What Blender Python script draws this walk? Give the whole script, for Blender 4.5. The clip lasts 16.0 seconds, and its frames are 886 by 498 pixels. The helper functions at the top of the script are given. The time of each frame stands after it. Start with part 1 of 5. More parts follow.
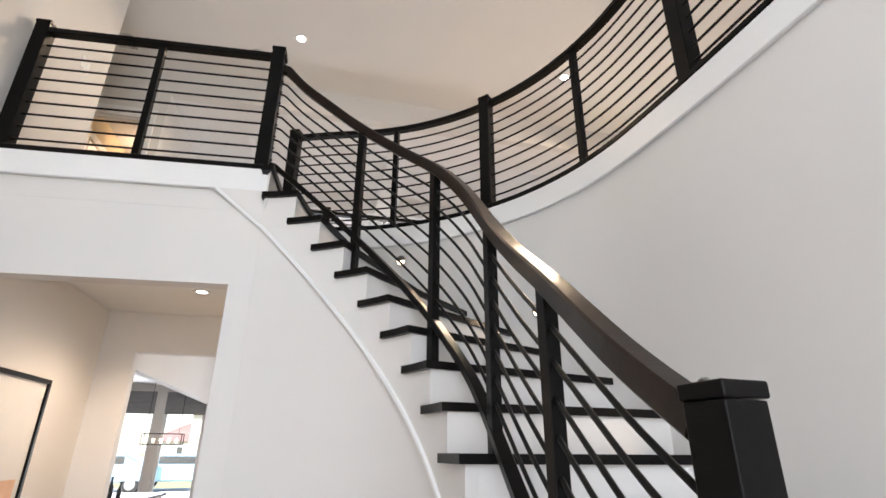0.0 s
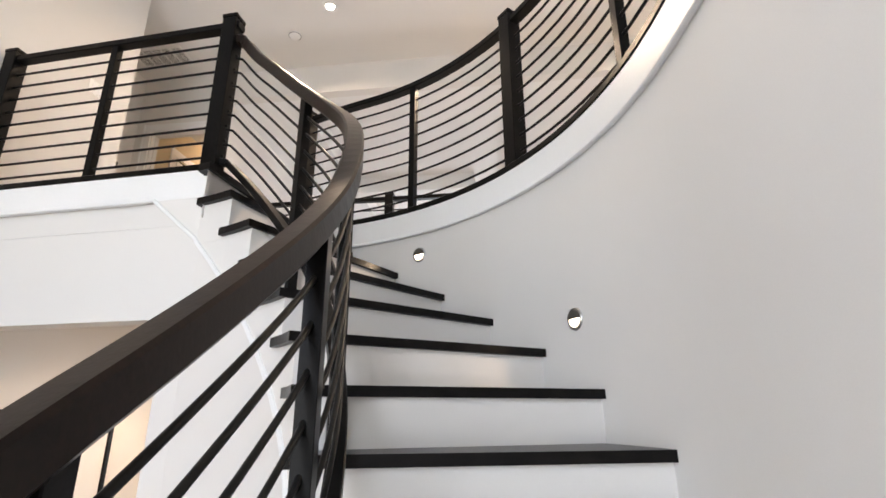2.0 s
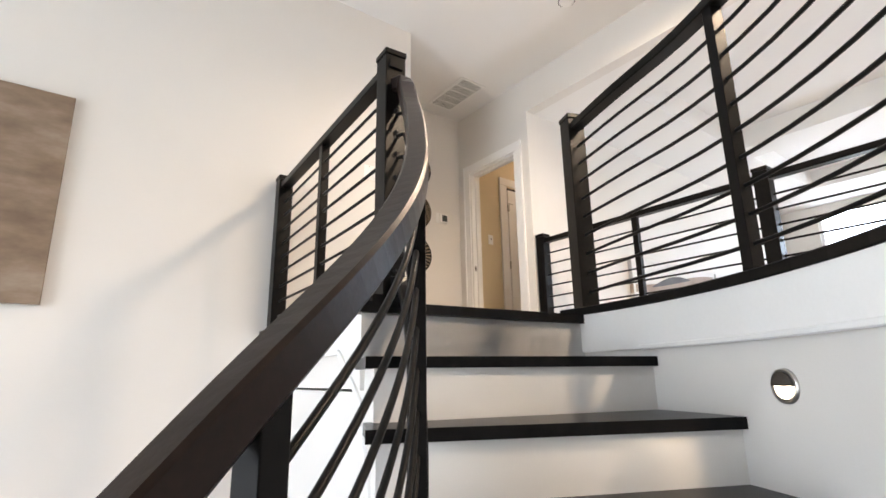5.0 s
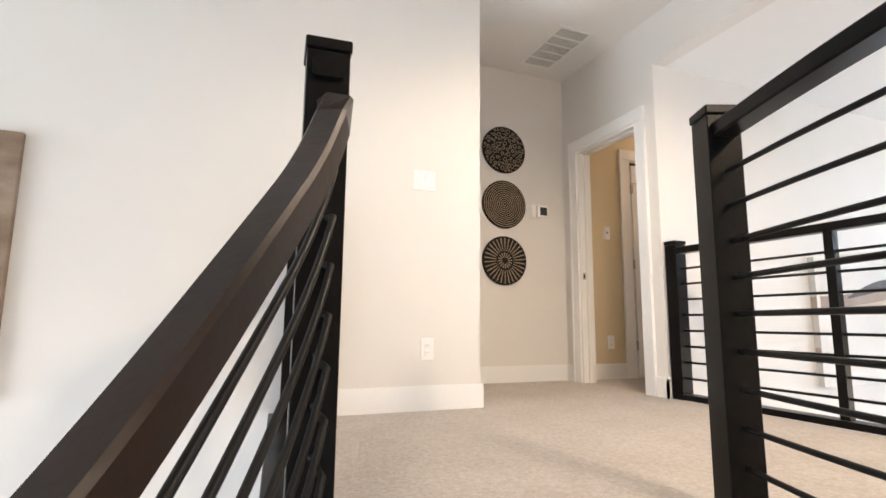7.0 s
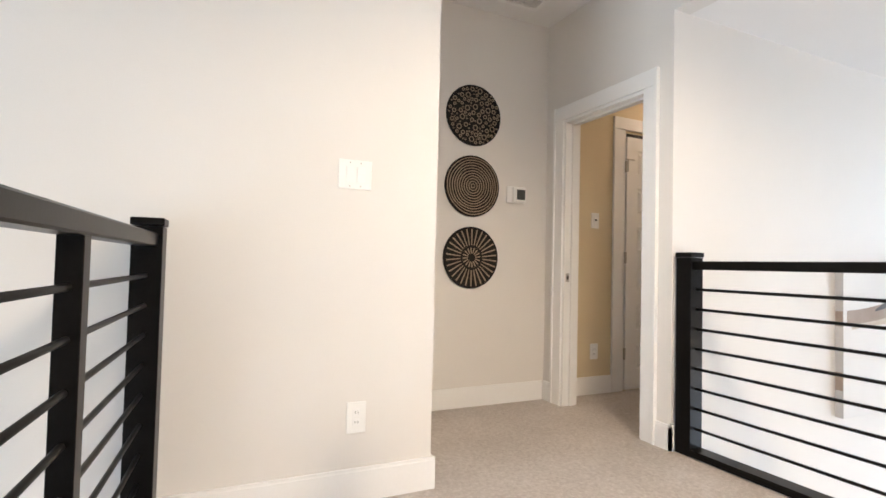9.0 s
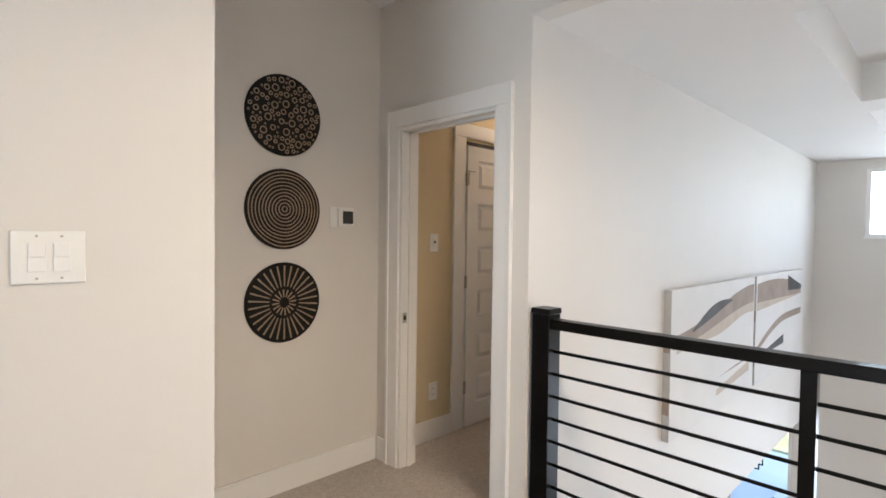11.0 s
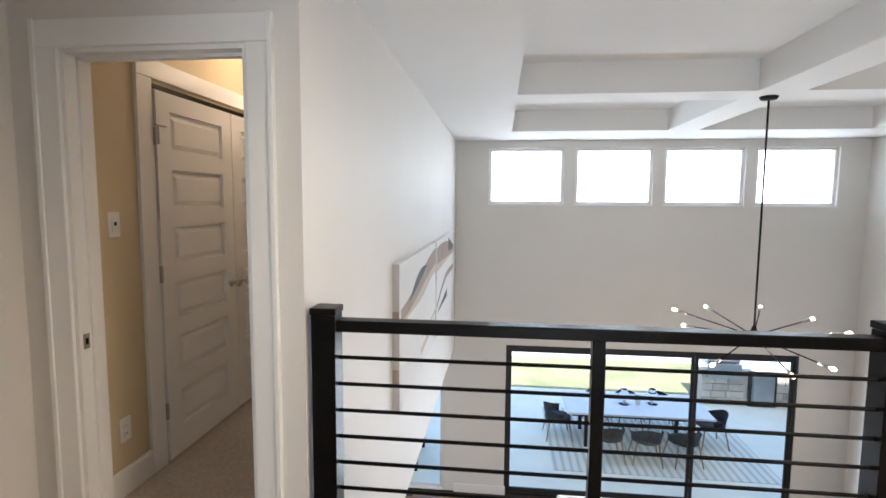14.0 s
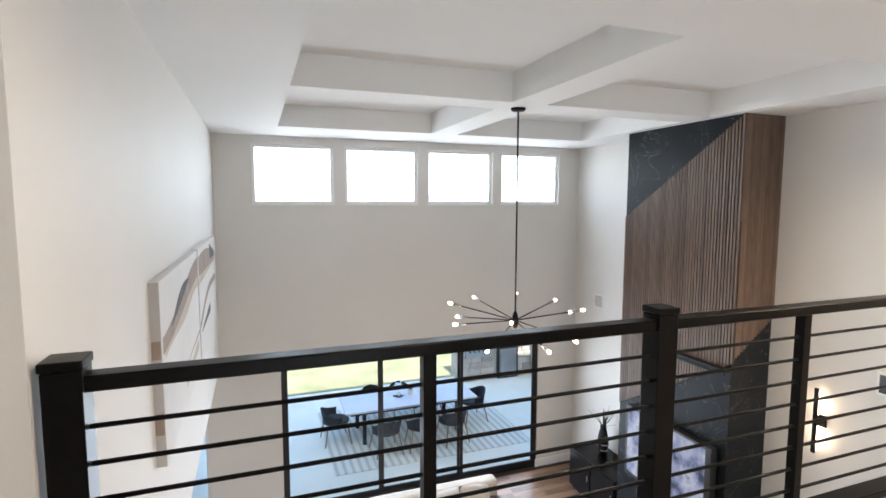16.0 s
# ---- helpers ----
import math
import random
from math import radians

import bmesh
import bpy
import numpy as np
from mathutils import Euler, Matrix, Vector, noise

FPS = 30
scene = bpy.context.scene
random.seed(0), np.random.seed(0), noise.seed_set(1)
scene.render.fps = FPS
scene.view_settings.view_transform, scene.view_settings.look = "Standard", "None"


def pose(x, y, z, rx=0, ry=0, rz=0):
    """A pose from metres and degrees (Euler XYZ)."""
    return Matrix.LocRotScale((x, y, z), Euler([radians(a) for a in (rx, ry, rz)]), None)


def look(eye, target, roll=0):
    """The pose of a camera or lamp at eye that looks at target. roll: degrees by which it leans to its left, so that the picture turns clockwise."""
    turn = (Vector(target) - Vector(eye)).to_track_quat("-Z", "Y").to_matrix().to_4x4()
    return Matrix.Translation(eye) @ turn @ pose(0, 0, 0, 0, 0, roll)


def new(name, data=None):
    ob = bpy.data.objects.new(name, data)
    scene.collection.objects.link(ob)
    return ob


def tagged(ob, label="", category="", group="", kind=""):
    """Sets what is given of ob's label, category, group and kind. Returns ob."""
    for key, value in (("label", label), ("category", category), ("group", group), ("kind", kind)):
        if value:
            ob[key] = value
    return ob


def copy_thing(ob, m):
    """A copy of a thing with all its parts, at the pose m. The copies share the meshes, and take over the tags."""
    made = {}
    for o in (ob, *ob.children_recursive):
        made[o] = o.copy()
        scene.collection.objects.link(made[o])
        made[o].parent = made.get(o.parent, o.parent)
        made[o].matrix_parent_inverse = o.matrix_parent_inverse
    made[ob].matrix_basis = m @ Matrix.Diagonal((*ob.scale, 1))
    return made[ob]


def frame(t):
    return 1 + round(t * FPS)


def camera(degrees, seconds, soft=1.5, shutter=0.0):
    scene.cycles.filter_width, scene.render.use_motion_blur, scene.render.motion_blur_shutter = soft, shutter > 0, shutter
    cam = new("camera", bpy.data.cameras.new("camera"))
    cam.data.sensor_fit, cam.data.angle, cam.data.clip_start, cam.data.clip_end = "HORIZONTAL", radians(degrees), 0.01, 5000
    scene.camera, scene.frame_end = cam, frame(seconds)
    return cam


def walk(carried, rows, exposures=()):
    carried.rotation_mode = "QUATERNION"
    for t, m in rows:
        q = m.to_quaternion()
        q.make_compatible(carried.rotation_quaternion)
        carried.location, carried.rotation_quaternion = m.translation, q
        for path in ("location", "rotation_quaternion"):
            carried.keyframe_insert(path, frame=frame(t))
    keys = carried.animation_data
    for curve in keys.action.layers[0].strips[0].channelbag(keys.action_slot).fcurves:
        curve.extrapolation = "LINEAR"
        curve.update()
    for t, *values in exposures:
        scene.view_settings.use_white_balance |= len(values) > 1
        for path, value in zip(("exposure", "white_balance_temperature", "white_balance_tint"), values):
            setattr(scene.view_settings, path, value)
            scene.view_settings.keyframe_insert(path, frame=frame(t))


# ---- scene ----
from mathutils.geometry import tessellate_polygon

cam = camera(81.8, 16.0, soft=1.6)
PATH = [
    (0, (-0.592, -2.943, 1.563), (-0.181, -1.131, 2.302), 0.4),
    (0.5, (-0.244, -2.766, 1.701), (0.117, -0.939, 2.429), 0.1),
    (1, (0.024, -2.56, 1.823), (0.265, -0.7, 2.518), 0.1),
    (1.5, (0.296, -2.358, 1.93), (0.329, -0.469, 2.587), -0.0),
    (2, (0.462, -2.076, 2.049), (0.233, -0.189, 2.67), -0.2),
    (2.5, (0.547, -1.815, 2.181), (0.065, 0.033, 2.774), -0.3),
    (3, (0.605, -1.542, 2.327), (-0.165, 0.212, 2.903), -0.1),
    (3.5, (0.586, -1.294, 2.48), (-0.424, 0.336, 3.049), 0.0),
    (4, (0.612, -1.076, 2.683), (-0.62, 0.404, 3.223), -0.1),
    (4.5, (0.586, -0.892, 2.887), (-0.823, 0.435, 3.392), -0.6),
    (5, (0.554, -0.66, 3.056), (-1.002, 0.499, 3.541), -0.9),
    (5.2, (0.534, -0.576, 3.15), (-1.073, 0.522, 3.61), -1.1),
    (7.3, (-0.161, 0.29, 3.899), (-2.017, 0.99, 4.156), 0.9),
    (7.5, (-0.242, 0.355, 3.964), (-2.105, 1.046, 4.192), 0.9),
    (8, (-0.46, 0.476, 4.099), (-2.328, 1.175, 4.249), 0.7),
    (8.2, (-0.531, 0.494, 4.139), (-2.394, 1.209, 4.268), 1.0),
    (10.3, (-1.178, 0.894, 4.596), (-2.788, 2.08, 4.582), 0.9),
    (10.5, (-1.237, 0.931, 4.661), (-2.804, 2.172, 4.636), 0.9),
    (11, (-1.361, 0.993, 4.698), (-2.792, 2.388, 4.646), 0.7),
    (11.5, (-1.517, 1.036, 4.75), (-2.79, 2.577, 4.679), 0.5),
    (12, (-1.588, 1.072, 4.762), (-2.71, 2.726, 4.676), 0.3),
    (12.5, (-1.72, 1.123, 4.739), (-2.678, 2.875, 4.623), 0.2),
    (13, (-1.84, 1.126, 4.75), (-2.564, 2.983, 4.595), 0.2),
    (13.5, (-1.958, 1.113, 4.77), (-2.428, 3.048, 4.589), 0.2),
    (14, (-2.051, 1.128, 4.77), (-2.276, 3.106, 4.585), 0.4),
    (14.5, (-2.119, 1.21, 4.79), (-2.095, 3.201, 4.602), 0.4),
    (15, (-2.158, 1.329, 4.792), (-1.881, 3.301, 4.605), 0.3),
    (15.5, (-2.204, 1.381, 4.79), (-1.708, 3.309, 4.603), 0.2),
    (16, (-2.221, 1.399, 4.783), (-1.537, 3.269, 4.598), 0.1),
]

EXPOSURES = [(0.0, 1.7, 6650, 15), (1.5, 1.8, 6650, 15), (3.5, 2.3, 6500, 14), (5.0, 2.3, 6450, 13), (8.2, 2.42, 6200, 12), (10.3, 2.0, 6100, 11), (12.5, 1.75, 6250, 11), (14.5, 1.72, 6150, 11), (16.0, 1.72, 6250, 11)]
walk(cam, [(t, look(e, g, r)) for t, e, g, r in PATH], EXPOSURES)

# ---- world, sun and large lights ----
world = bpy.data.worlds.new("world")
scene.world = world
world.use_nodes = True
wn = world.node_tree
sky = wn.nodes.new("ShaderNodeTexSky")
sky.sky_type = "NISHITA"
sky.sun_disc = False
sky.sun_elevation = radians(50)
sky.sun_rotation = radians(187)
wn.nodes["Background"].inputs["Strength"].default_value = 0.15
wn.links.new(sky.outputs["Color"], wn.nodes["Background"].inputs["Color"])

sun_data = bpy.data.lights.new("sun", "SUN")
sun_data.energy, sun_data.angle, sun_data.color = 3.6, radians(0.6), (1.0, 0.95, 0.88)
sun = new("sun", sun_data)
sun.matrix_world = look((-1.2, -9.0, 12.0), (0, 0.9, 0))


def window_light(name, eye, target, w, h, watts, color=(0.86, 0.93, 1.0)):
    d = bpy.data.lights.new(name, "AREA")
    d.shape, d.size, d.size_y, d.energy, d.color = "RECTANGLE", w, h, watts, color
    ob = new(name, d)
    ob.matrix_world = look(eye, target)
    return ob


window_light("daylight_entry", (-0.8, -5.35, 2.6), (-0.8, 0, 2.4), 2.8, 4.4, 52, (0.78, 0.87, 1.0))
window_light("daylight_slider", (0.25, 9.05, 1.3), (0.25, 0, 1.0), 4.1, 2.3, 42, (0.84, 0.92, 1.0))
window_light("daylight_clerestory", (0.25, 9.55, 5.3), (0.25, 0, 4.4), 6.4, 1.3, 42, (0.84, 0.92, 1.0))
window_light("daylight_dining", (-4.6, 9.0, 1.5), (-4.6, 0, 1.3), 2.6, 1.6, 27)


def lamp(name, loc, watts, color, size=0.05, spot=0, aim=None):
    d = bpy.data.lights.new(name, "SPOT" if spot else "POINT")
    d.energy, d.color, d.shadow_soft_size = watts, color, size
    ob = new(name, d)
    ob.location = loc
    if spot:
        d.spot_size, d.spot_blend = radians(spot), 0.6
    if aim:
        ob.matrix_world = look(loc, aim)
    return ob


WARM = (1.0, 0.76, 0.5)
SOFT = (1.0, 0.78, 0.55)
for lx, ly, watts in ((-1.2, 2.0, 42), (2.1, 1.9, 145)):
    lamp("downlight_glow", (lx, ly, 6.02), watts, SOFT, 0.16, 160)
lamp("closet_glow", (-3.5, 4.5, 5.68), 2.8, (1.0, 0.72, 0.48), 0.1)
lamp("hall_glow", (-1.75, 1.95, 2.8), 29, (1.0, 0.78, 0.56), 0.06, 150)

# ---- sizes ----
U = 3.315            # upper floor
R = 0.195            # riser
CX, CY = -1.152, -0.941
RO = 2.199
HALL_CEIL = 6.08
LIV_CEIL = 5.71
XL, XS, XD, XW = -2.765, -2.83, -3.90, 3.18
DR_IN = -2.958
YD, YN = 2.91, 9.17


# ---- materials ----
def node_mat(name, build):
    m = bpy.data.materials.new(name)
    m.use_nodes = True
    nt = m.node_tree
    build(nt, nt.nodes["Principled BSDF"])
    return m


def coords(nt, scale=(1, 1, 1)):
    tc = nt.nodes.new("ShaderNodeTexCoord")
    mp = nt.nodes.new("ShaderNodeMapping")
    mp.inputs["Scale"].default_value = scale
    nt.links.new(tc.outputs["Object"], mp.inputs["Vector"])
    return mp.outputs["Vector"]


def noise_tex(nt, vec, scale, detail=3.0, rough=0.5):
    n = nt.nodes.new("ShaderNodeTexNoise")
    n.inputs["Scale"].default_value = scale
    n.inputs["Detail"].default_value = detail
    n.inputs["Roughness"].default_value = rough
    nt.links.new(vec, n.inputs["Vector"])
    return n.outputs["Fac"]


def ramp(nt, fac, stops):
    r = nt.nodes.new("ShaderNodeValToRGB")
    el = r.color_ramp.elements
    while len(el) < len(stops):
        el.new(0.5)
    for e, (p, c) in zip(el, stops):
        e.position, e.color = p, (*c, 1)
    nt.links.new(fac, r.inputs["Fac"])
    return r.outputs["Color"]


def bump(nt, bsdf, height, strength, dist):
    b = nt.nodes.new("ShaderNodeBump")
    b.inputs["Strength"].default_value = strength
    b.inputs["Distance"].default_value = dist
    nt.links.new(height, b.inputs["Height"])
    nt.links.new(b.outputs["Normal"], bsdf.inputs["Normal"])


def surface(name, lo, hi, rough=0.6, scale=2.0, grain=120.0, bump_by=0.15, dist=0.002, metal=0.0, stretch=(1, 1, 1), vary=0.0, gloss=0.5):
    """Two scales of variation: slow tone and fine relief."""
    def build(nt, b):
        v = coords(nt, stretch)
        slow = noise_tex(nt, v, scale, 4)
        fine = noise_tex(nt, v, grain, 2)
        mix = nt.nodes.new("ShaderNodeMath")
        mix.operation = "MULTIPLY_ADD"
        mix.inputs[1].default_value = 0.35
        nt.links.new(fine, mix.inputs[0])
        half = nt.nodes.new("ShaderNodeMath")
        half.operation = "MULTIPLY"
        half.inputs[1].default_value = 0.65
        nt.links.new(slow, half.inputs[0])
        nt.links.new(half.outputs[0], mix.inputs[2])
        fac = mix.outputs[0]
        if vary:
            oi = nt.nodes.new("ShaderNodeObjectInfo")
            add = nt.nodes.new("ShaderNodeMath")
            add.operation = "MULTIPLY_ADD"
            add.inputs[1].default_value = vary
            nt.links.new(oi.outputs["Random"], add.inputs[0])
            nt.links.new(fac, add.inputs[2])
            sub = nt.nodes.new("ShaderNodeMath")
            sub.operation = "SUBTRACT"
            sub.inputs[1].default_value = vary / 2
            nt.links.new(add.outputs[0], sub.inputs[0])
            fac = sub.outputs[0]
        nt.links.new(ramp(nt, fac, [(0.32, lo), (0.68, hi)]), b.inputs["Base Color"])
        b.inputs["Roughness"].default_value = rough
        b.inputs["Metallic"].default_value = metal
        b.inputs["Specular IOR Level"].default_value = gloss
        if bump_by:
            bump(nt, b, fine, bump_by, dist)
    return node_mat(name, build)


def emitter(name, color, strength):
    def build(nt, b):
        b.inputs["Base Color"].default_value = (*color, 1)
        b.inputs["Emission Color"].default_value = (*color, 1)
        b.inputs["Emission Strength"].default_value = strength
    return node_mat(name, build)


def glass_mat(name, tint=(0.99, 1.0, 1.0)):
    def build(nt, b):
        b.inputs["Base Color"].default_value = (*tint, 1)
        b.inputs["Roughness"].default_value = 0.02
        b.inputs["Transmission Weight"].default_value = 1.0
        b.inputs["IOR"].default_value = 1.05
    return node_mat(name, build)


PAINT = surface("wall_paint", (0.70, 0.678, 0.645), (0.735, 0.713, 0.68), 0.62, 1.2, 260, 0.12, 0.0015)
CEIL = surface("ceiling_paint", (0.77, 0.765, 0.75), (0.81, 0.805, 0.79), 0.75, 1.0, 200, 0.15, 0.002)
TRIM = surface("trim_enamel", (0.80, 0.80, 0.79), (0.84, 0.84, 0.83), 0.32, 1.5, 90, 0.04, 0.001)
BEIGE = surface("beige_paint", (0.62, 0.52, 0.34), (0.66, 0.56, 0.38), 0.62, 1.2, 260, 0.12, 0.0015)
BLACKWOOD = surface("black_stained_wood", (0.003, 0.0028, 0.0026), (0.008, 0.0072, 0.0068), 0.28, 3.0, 60, 0.12, 0.0008, stretch=(1, 1, 1), gloss=0.1)
RAILWOOD = surface("handrail_stain", (0.006, 0.0035, 0.0024), (0.018, 0.010, 0.007), 0.3, 4.0, 90, 0.22, 0.0012, gloss=0.2)
BLACKMETAL = surface("black_bar_metal", (0.005, 0.005, 0.005), (0.011, 0.0105, 0.010), 0.4, 4.0, 150, 0.05, 0.0006, gloss=0.14)
TREAD = surface("espresso_tread", (0.003, 0.0027, 0.0026), (0.010, 0.0085, 0.008), 0.28, 5.0, 70, 0.16, 0.001, stretch=(1, 6, 6), vary=0.15, gloss=0.1)


def carpet_build(nt, b):
    """Cut pile: tufts, trodden patches and slow shading."""
    v = coords(nt)
    tuft = noise_tex(nt, v, 210, 3, 0.7)
    patch = noise_tex(nt, v, 55, 6, 0.7)
    slow = noise_tex(nt, v, 3.0, 3)
    one = nt.nodes.new("ShaderNodeMath")
    one.operation = "MULTIPLY_ADD"
    one.inputs[1].default_value = 0.55
    nt.links.new(patch, one.inputs[0])
    two = nt.nodes.new("ShaderNodeMath")
    two.operation = "MULTIPLY"
    two.inputs[1].default_value = 0.30
    nt.links.new(tuft, two.inputs[0])
    nt.links.new(two.outputs[0], one.inputs[2])
    three = nt.nodes.new("ShaderNodeMath")
    three.operation = "MULTIPLY_ADD"
    three.inputs[1].default_value = 0.15
    nt.links.new(slow, three.inputs[0])
    nt.links.new(one.outputs[0], three.inputs[2])
    nt.links.new(ramp(nt, three.outputs[0], [(0.34, (0.40, 0.36, 0.325)), (0.5, (0.54, 0.495, 0.455)), (0.64, (0.67, 0.63, 0.59))]), b.inputs["Base Color"])
    b.inputs["Roughness"].default_value = 0.95
    b.inputs["Specular IOR Level"].default_value = 0.1
    bump(nt, b, one.outputs[0], 0.9, 0.025)


CARPET = node_mat("carpet_pile", carpet_build)
PLANK = surface("oak_plank", (0.10, 0.055, 0.032), (0.26, 0.155, 0.095), 0.35, 3.0, 40, 0.15, 0.001, stretch=(1.4, 9, 9), vary=0.35)
GROUT = surface("plank_gap", (0.03, 0.02, 0.015), (0.05, 0.03, 0.02), 0.8, 3.0, 60)
WALNUT = surface("walnut_slat", (0.085, 0.054, 0.039), (0.19, 0.122, 0.086), 0.45, 4.0, 40, 0.2, 0.001, stretch=(9, 9, 1.0), vary=0.25)
CONCRETE = surface("patio_concrete", (0.72, 0.73, 0.61), (0.80, 0.81, 0.69), 0.7, 1.5, 60, 0.2, 0.002)
GRASS = surface("lawn", (0.18, 0.20, 0.095), (0.36, 0.34, 0.20), 0.9, 0.8, 30, 0.8, 0.03)
NICKEL = surface("satin_nickel", (0.42, 0.41, 0.39), (0.50, 0.49, 0.47), 0.3, 6, 200, 0.03, 0.0003, metal=1.0)
PLASTIC = surface("white_plastic", (0.80, 0.80, 0.78), (0.84, 0.84, 0.82), 0.35, 8, 200, 0.02, 0.0003)
SCREEN = surface("grey_display", (0.05, 0.055, 0.055), (0.07, 0.075, 0.075), 0.2, 8, 200, 0.0)
GLASS = glass_mat("window_glass")
BULB = emitter("lamp_white", (1.0, 0.80, 0.54), 2.4)
LEDLIT = emitter("downlight_lens", (1.0, 0.93, 0.82), 10.0)
STEPLIT = emitter("step_light_lens", (1.0, 0.84, 0.62), 2.2)

# ---- mesh helpers ----
OFF = {}


def thing(name, loc, label, category, group="", kind=""):
    e = new(name)
    e.location = loc
    e.empty_display_size = 0.1
    OFF[e] = Vector(loc)
    return tagged(e, label, category, group, kind)


def mesh_of(name, bm, material, loc=(0, 0, 0)):
    bm.transform(Matrix.Translation(-Vector(loc)))
    bmesh.ops.recalc_face_normals(bm, faces=bm.faces)
    me = bpy.data.meshes.new(name)
    bm.to_mesh(me)
    bm.free()
    me.materials.append(material)
    return me


def part(name, bm, material, parent, label="", smooth=False):
    """One mesh object under a thing or a part, given in world metres."""
    me = mesh_of(name, bm, material, OFF[parent])
    if smooth:
        for p in me.polygons:
            p.use_smooth = True
    ob = new(name, me)
    ob.parent = parent
    OFF[ob] = OFF[parent]
    return tagged(ob, label)


def solid(name, bm, material, label="", category="", kind="", loc=(0, 0, 0), group="", smooth=False):
    """One top-level mesh."""
    me = mesh_of(name, bm, material, loc)
    if smooth:
        for p in me.polygons:
            p.use_smooth = True
    ob = new(name, me)
    ob.location = loc
    OFF[ob] = Vector(loc)
    return tagged(ob, label, category, group, kind)


def box(x0, y0, z0, x1, y1, z1, bevel=0.0, bm=None):
    own = bmesh.new()
    bmesh.ops.create_cube(own, size=1.0)
    own.transform(Matrix.LocRotScale(((x0 + x1) / 2, (y0 + y1) / 2, (z0 + z1) / 2), None, (abs(x1 - x0), abs(y1 - y0), abs(z1 - z0))))
    if bevel:
        bmesh.ops.bevel(own, geom=own.edges[:], offset=bevel, segments=2, affect="EDGES", profile=0.5)
    if bm is None:
        return own
    return join(bm, own)


def join(bm, own):
    me = bpy.data.meshes.new("tmp")
    own.to_mesh(me)
    own.free()
    bm.from_mesh(me)
    bpy.data.meshes.remove(me)
    return bm


def turned(bm, loc, rz=0, rx=0, ry=0):
    bm.transform(pose(*loc, rx, ry, rz))
    return bm


def cyl(r0, r1, h, seg=20, bm=None, m=None):
    own = bmesh.new()
    bmesh.ops.create_cone(own, cap_ends=True, segments=seg, radius1=r0, radius2=r1, depth=h)
    own.transform(Matrix.Translation((0, 0, h / 2)))
    if m is not None:
        own.transform(m)
    return own if bm is None else join(bm, own)


def lathe(profile, seg=28):
    bm = bmesh.new()
    rings = []
    for r, z in profile:
        rings.append([bm.verts.new((r * math.cos(2 * math.pi * i / seg), r * math.sin(2 * math.pi * i / seg), z)) for i in range(seg)])
    for a, b in zip(rings, rings[1:]):
        for i in range(seg):
            bm.faces.new((a[i], a[(i + 1) % seg], b[(i + 1) % seg], b[i]))
    bm.faces.new(rings[0])
    bm.faces.new(rings[-1])
    return bm


def sweep(points, w, h, chamfer=0.0, round_seg=0):
    """A bar of width w and height h along points; h is measured upright, the points lie at its middle."""
    bm = bmesh.new()
    pts = [Vector(p) for p in points]
    if round_seg:
        prof = [(w / 2 * math.cos(2 * math.pi * i / round_seg), h / 2 * math.sin(2 * math.pi * i / round_seg)) for i in range(round_seg)]
    elif chamfer:
        c = chamfer
        prof = [(-w / 2 + c, -h / 2), (w / 2 - c, -h / 2), (w / 2, -h / 2 + c), (w / 2, h / 2 - c), (w / 2 - c, h / 2), (-w / 2 + c, h / 2), (-w / 2, h / 2 - c), (-w / 2, -h / 2 + c)]
    else:
        prof = [(-w / 2, -h / 2), (w / 2, -h / 2), (w / 2, h / 2), (-w / 2, h / 2)]
    rings = []
    for i, p in enumerate(pts):
        d = pts[min(i + 1, len(pts) - 1)] - pts[max(i - 1, 0)]
        flat = Vector((d.x, d.y, 0)).normalized()
        side = Vector((-flat.y, flat.x, 0))
        up = d.normalized().cross(side).normalized()
        if up.z < 0:
            up = -up
        rings.append([bm.verts.new(p + side * a + up * b) for a, b in prof])
    n = len(prof)
    for a, b in zip(rings, rings[1:]):
        for i in range(n):
            bm.faces.new((a[i], a[(i + 1) % n], b[(i + 1) % n], b[i]))
    bm.faces.new(rings[0])
    bm.faces.new(rings[-1])
    return bm


def prism(outline, z0, z1):
    """An upright slab over a plan outline."""
    bm = bmesh.new()
    lo = [bm.verts.new((x, y, z0)) for x, y in outline]
    hi = [bm.verts.new((x, y, z1)) for x, y in outline]
    n = len(outline)
    for a, b, c in tessellate_polygon([[Vector((x, y, 0)) for x, y in outline]]):
        bm.faces.new((lo[a], lo[b], lo[c]))
        bm.faces.new((hi[a], hi[c], hi[b]))
    for i in range(n):
        bm.faces.new((lo[i], lo[(i + 1) % n], hi[(i + 1) % n], hi[i]))
    return bm


def strip_wall(line, thick, lows, highs, side):
    """A curved wall along a plan line, thick to one side, between low and high at each point."""
    bm = bmesh.new()
    rings = []
    for i, p in enumerate(line):
        a, b = Vector(line[max(i - 1, 0)]), Vector(line[min(i + 1, len(line) - 1)])
        d = (b - a).normalized()
        nrm = Vector((-d.y, d.x)) * side
        q = Vector(p) + nrm * thick
        rings.append([bm.verts.new((p[0], p[1], lows[i])), bm.verts.new((q.x, q.y, lows[i])), bm.verts.new((q.x, q.y, highs[i])), bm.verts.new((p[0], p[1], highs[i]))])
    for a, b in zip(rings, rings[1:]):
        for i in range(4):
            bm.faces.new((a[i], a[(i + 1) % 4], b[(i + 1) % 4], b[i]))
    bm.faces.new(rings[0])
    bm.faces.new(rings[-1])
    return bm


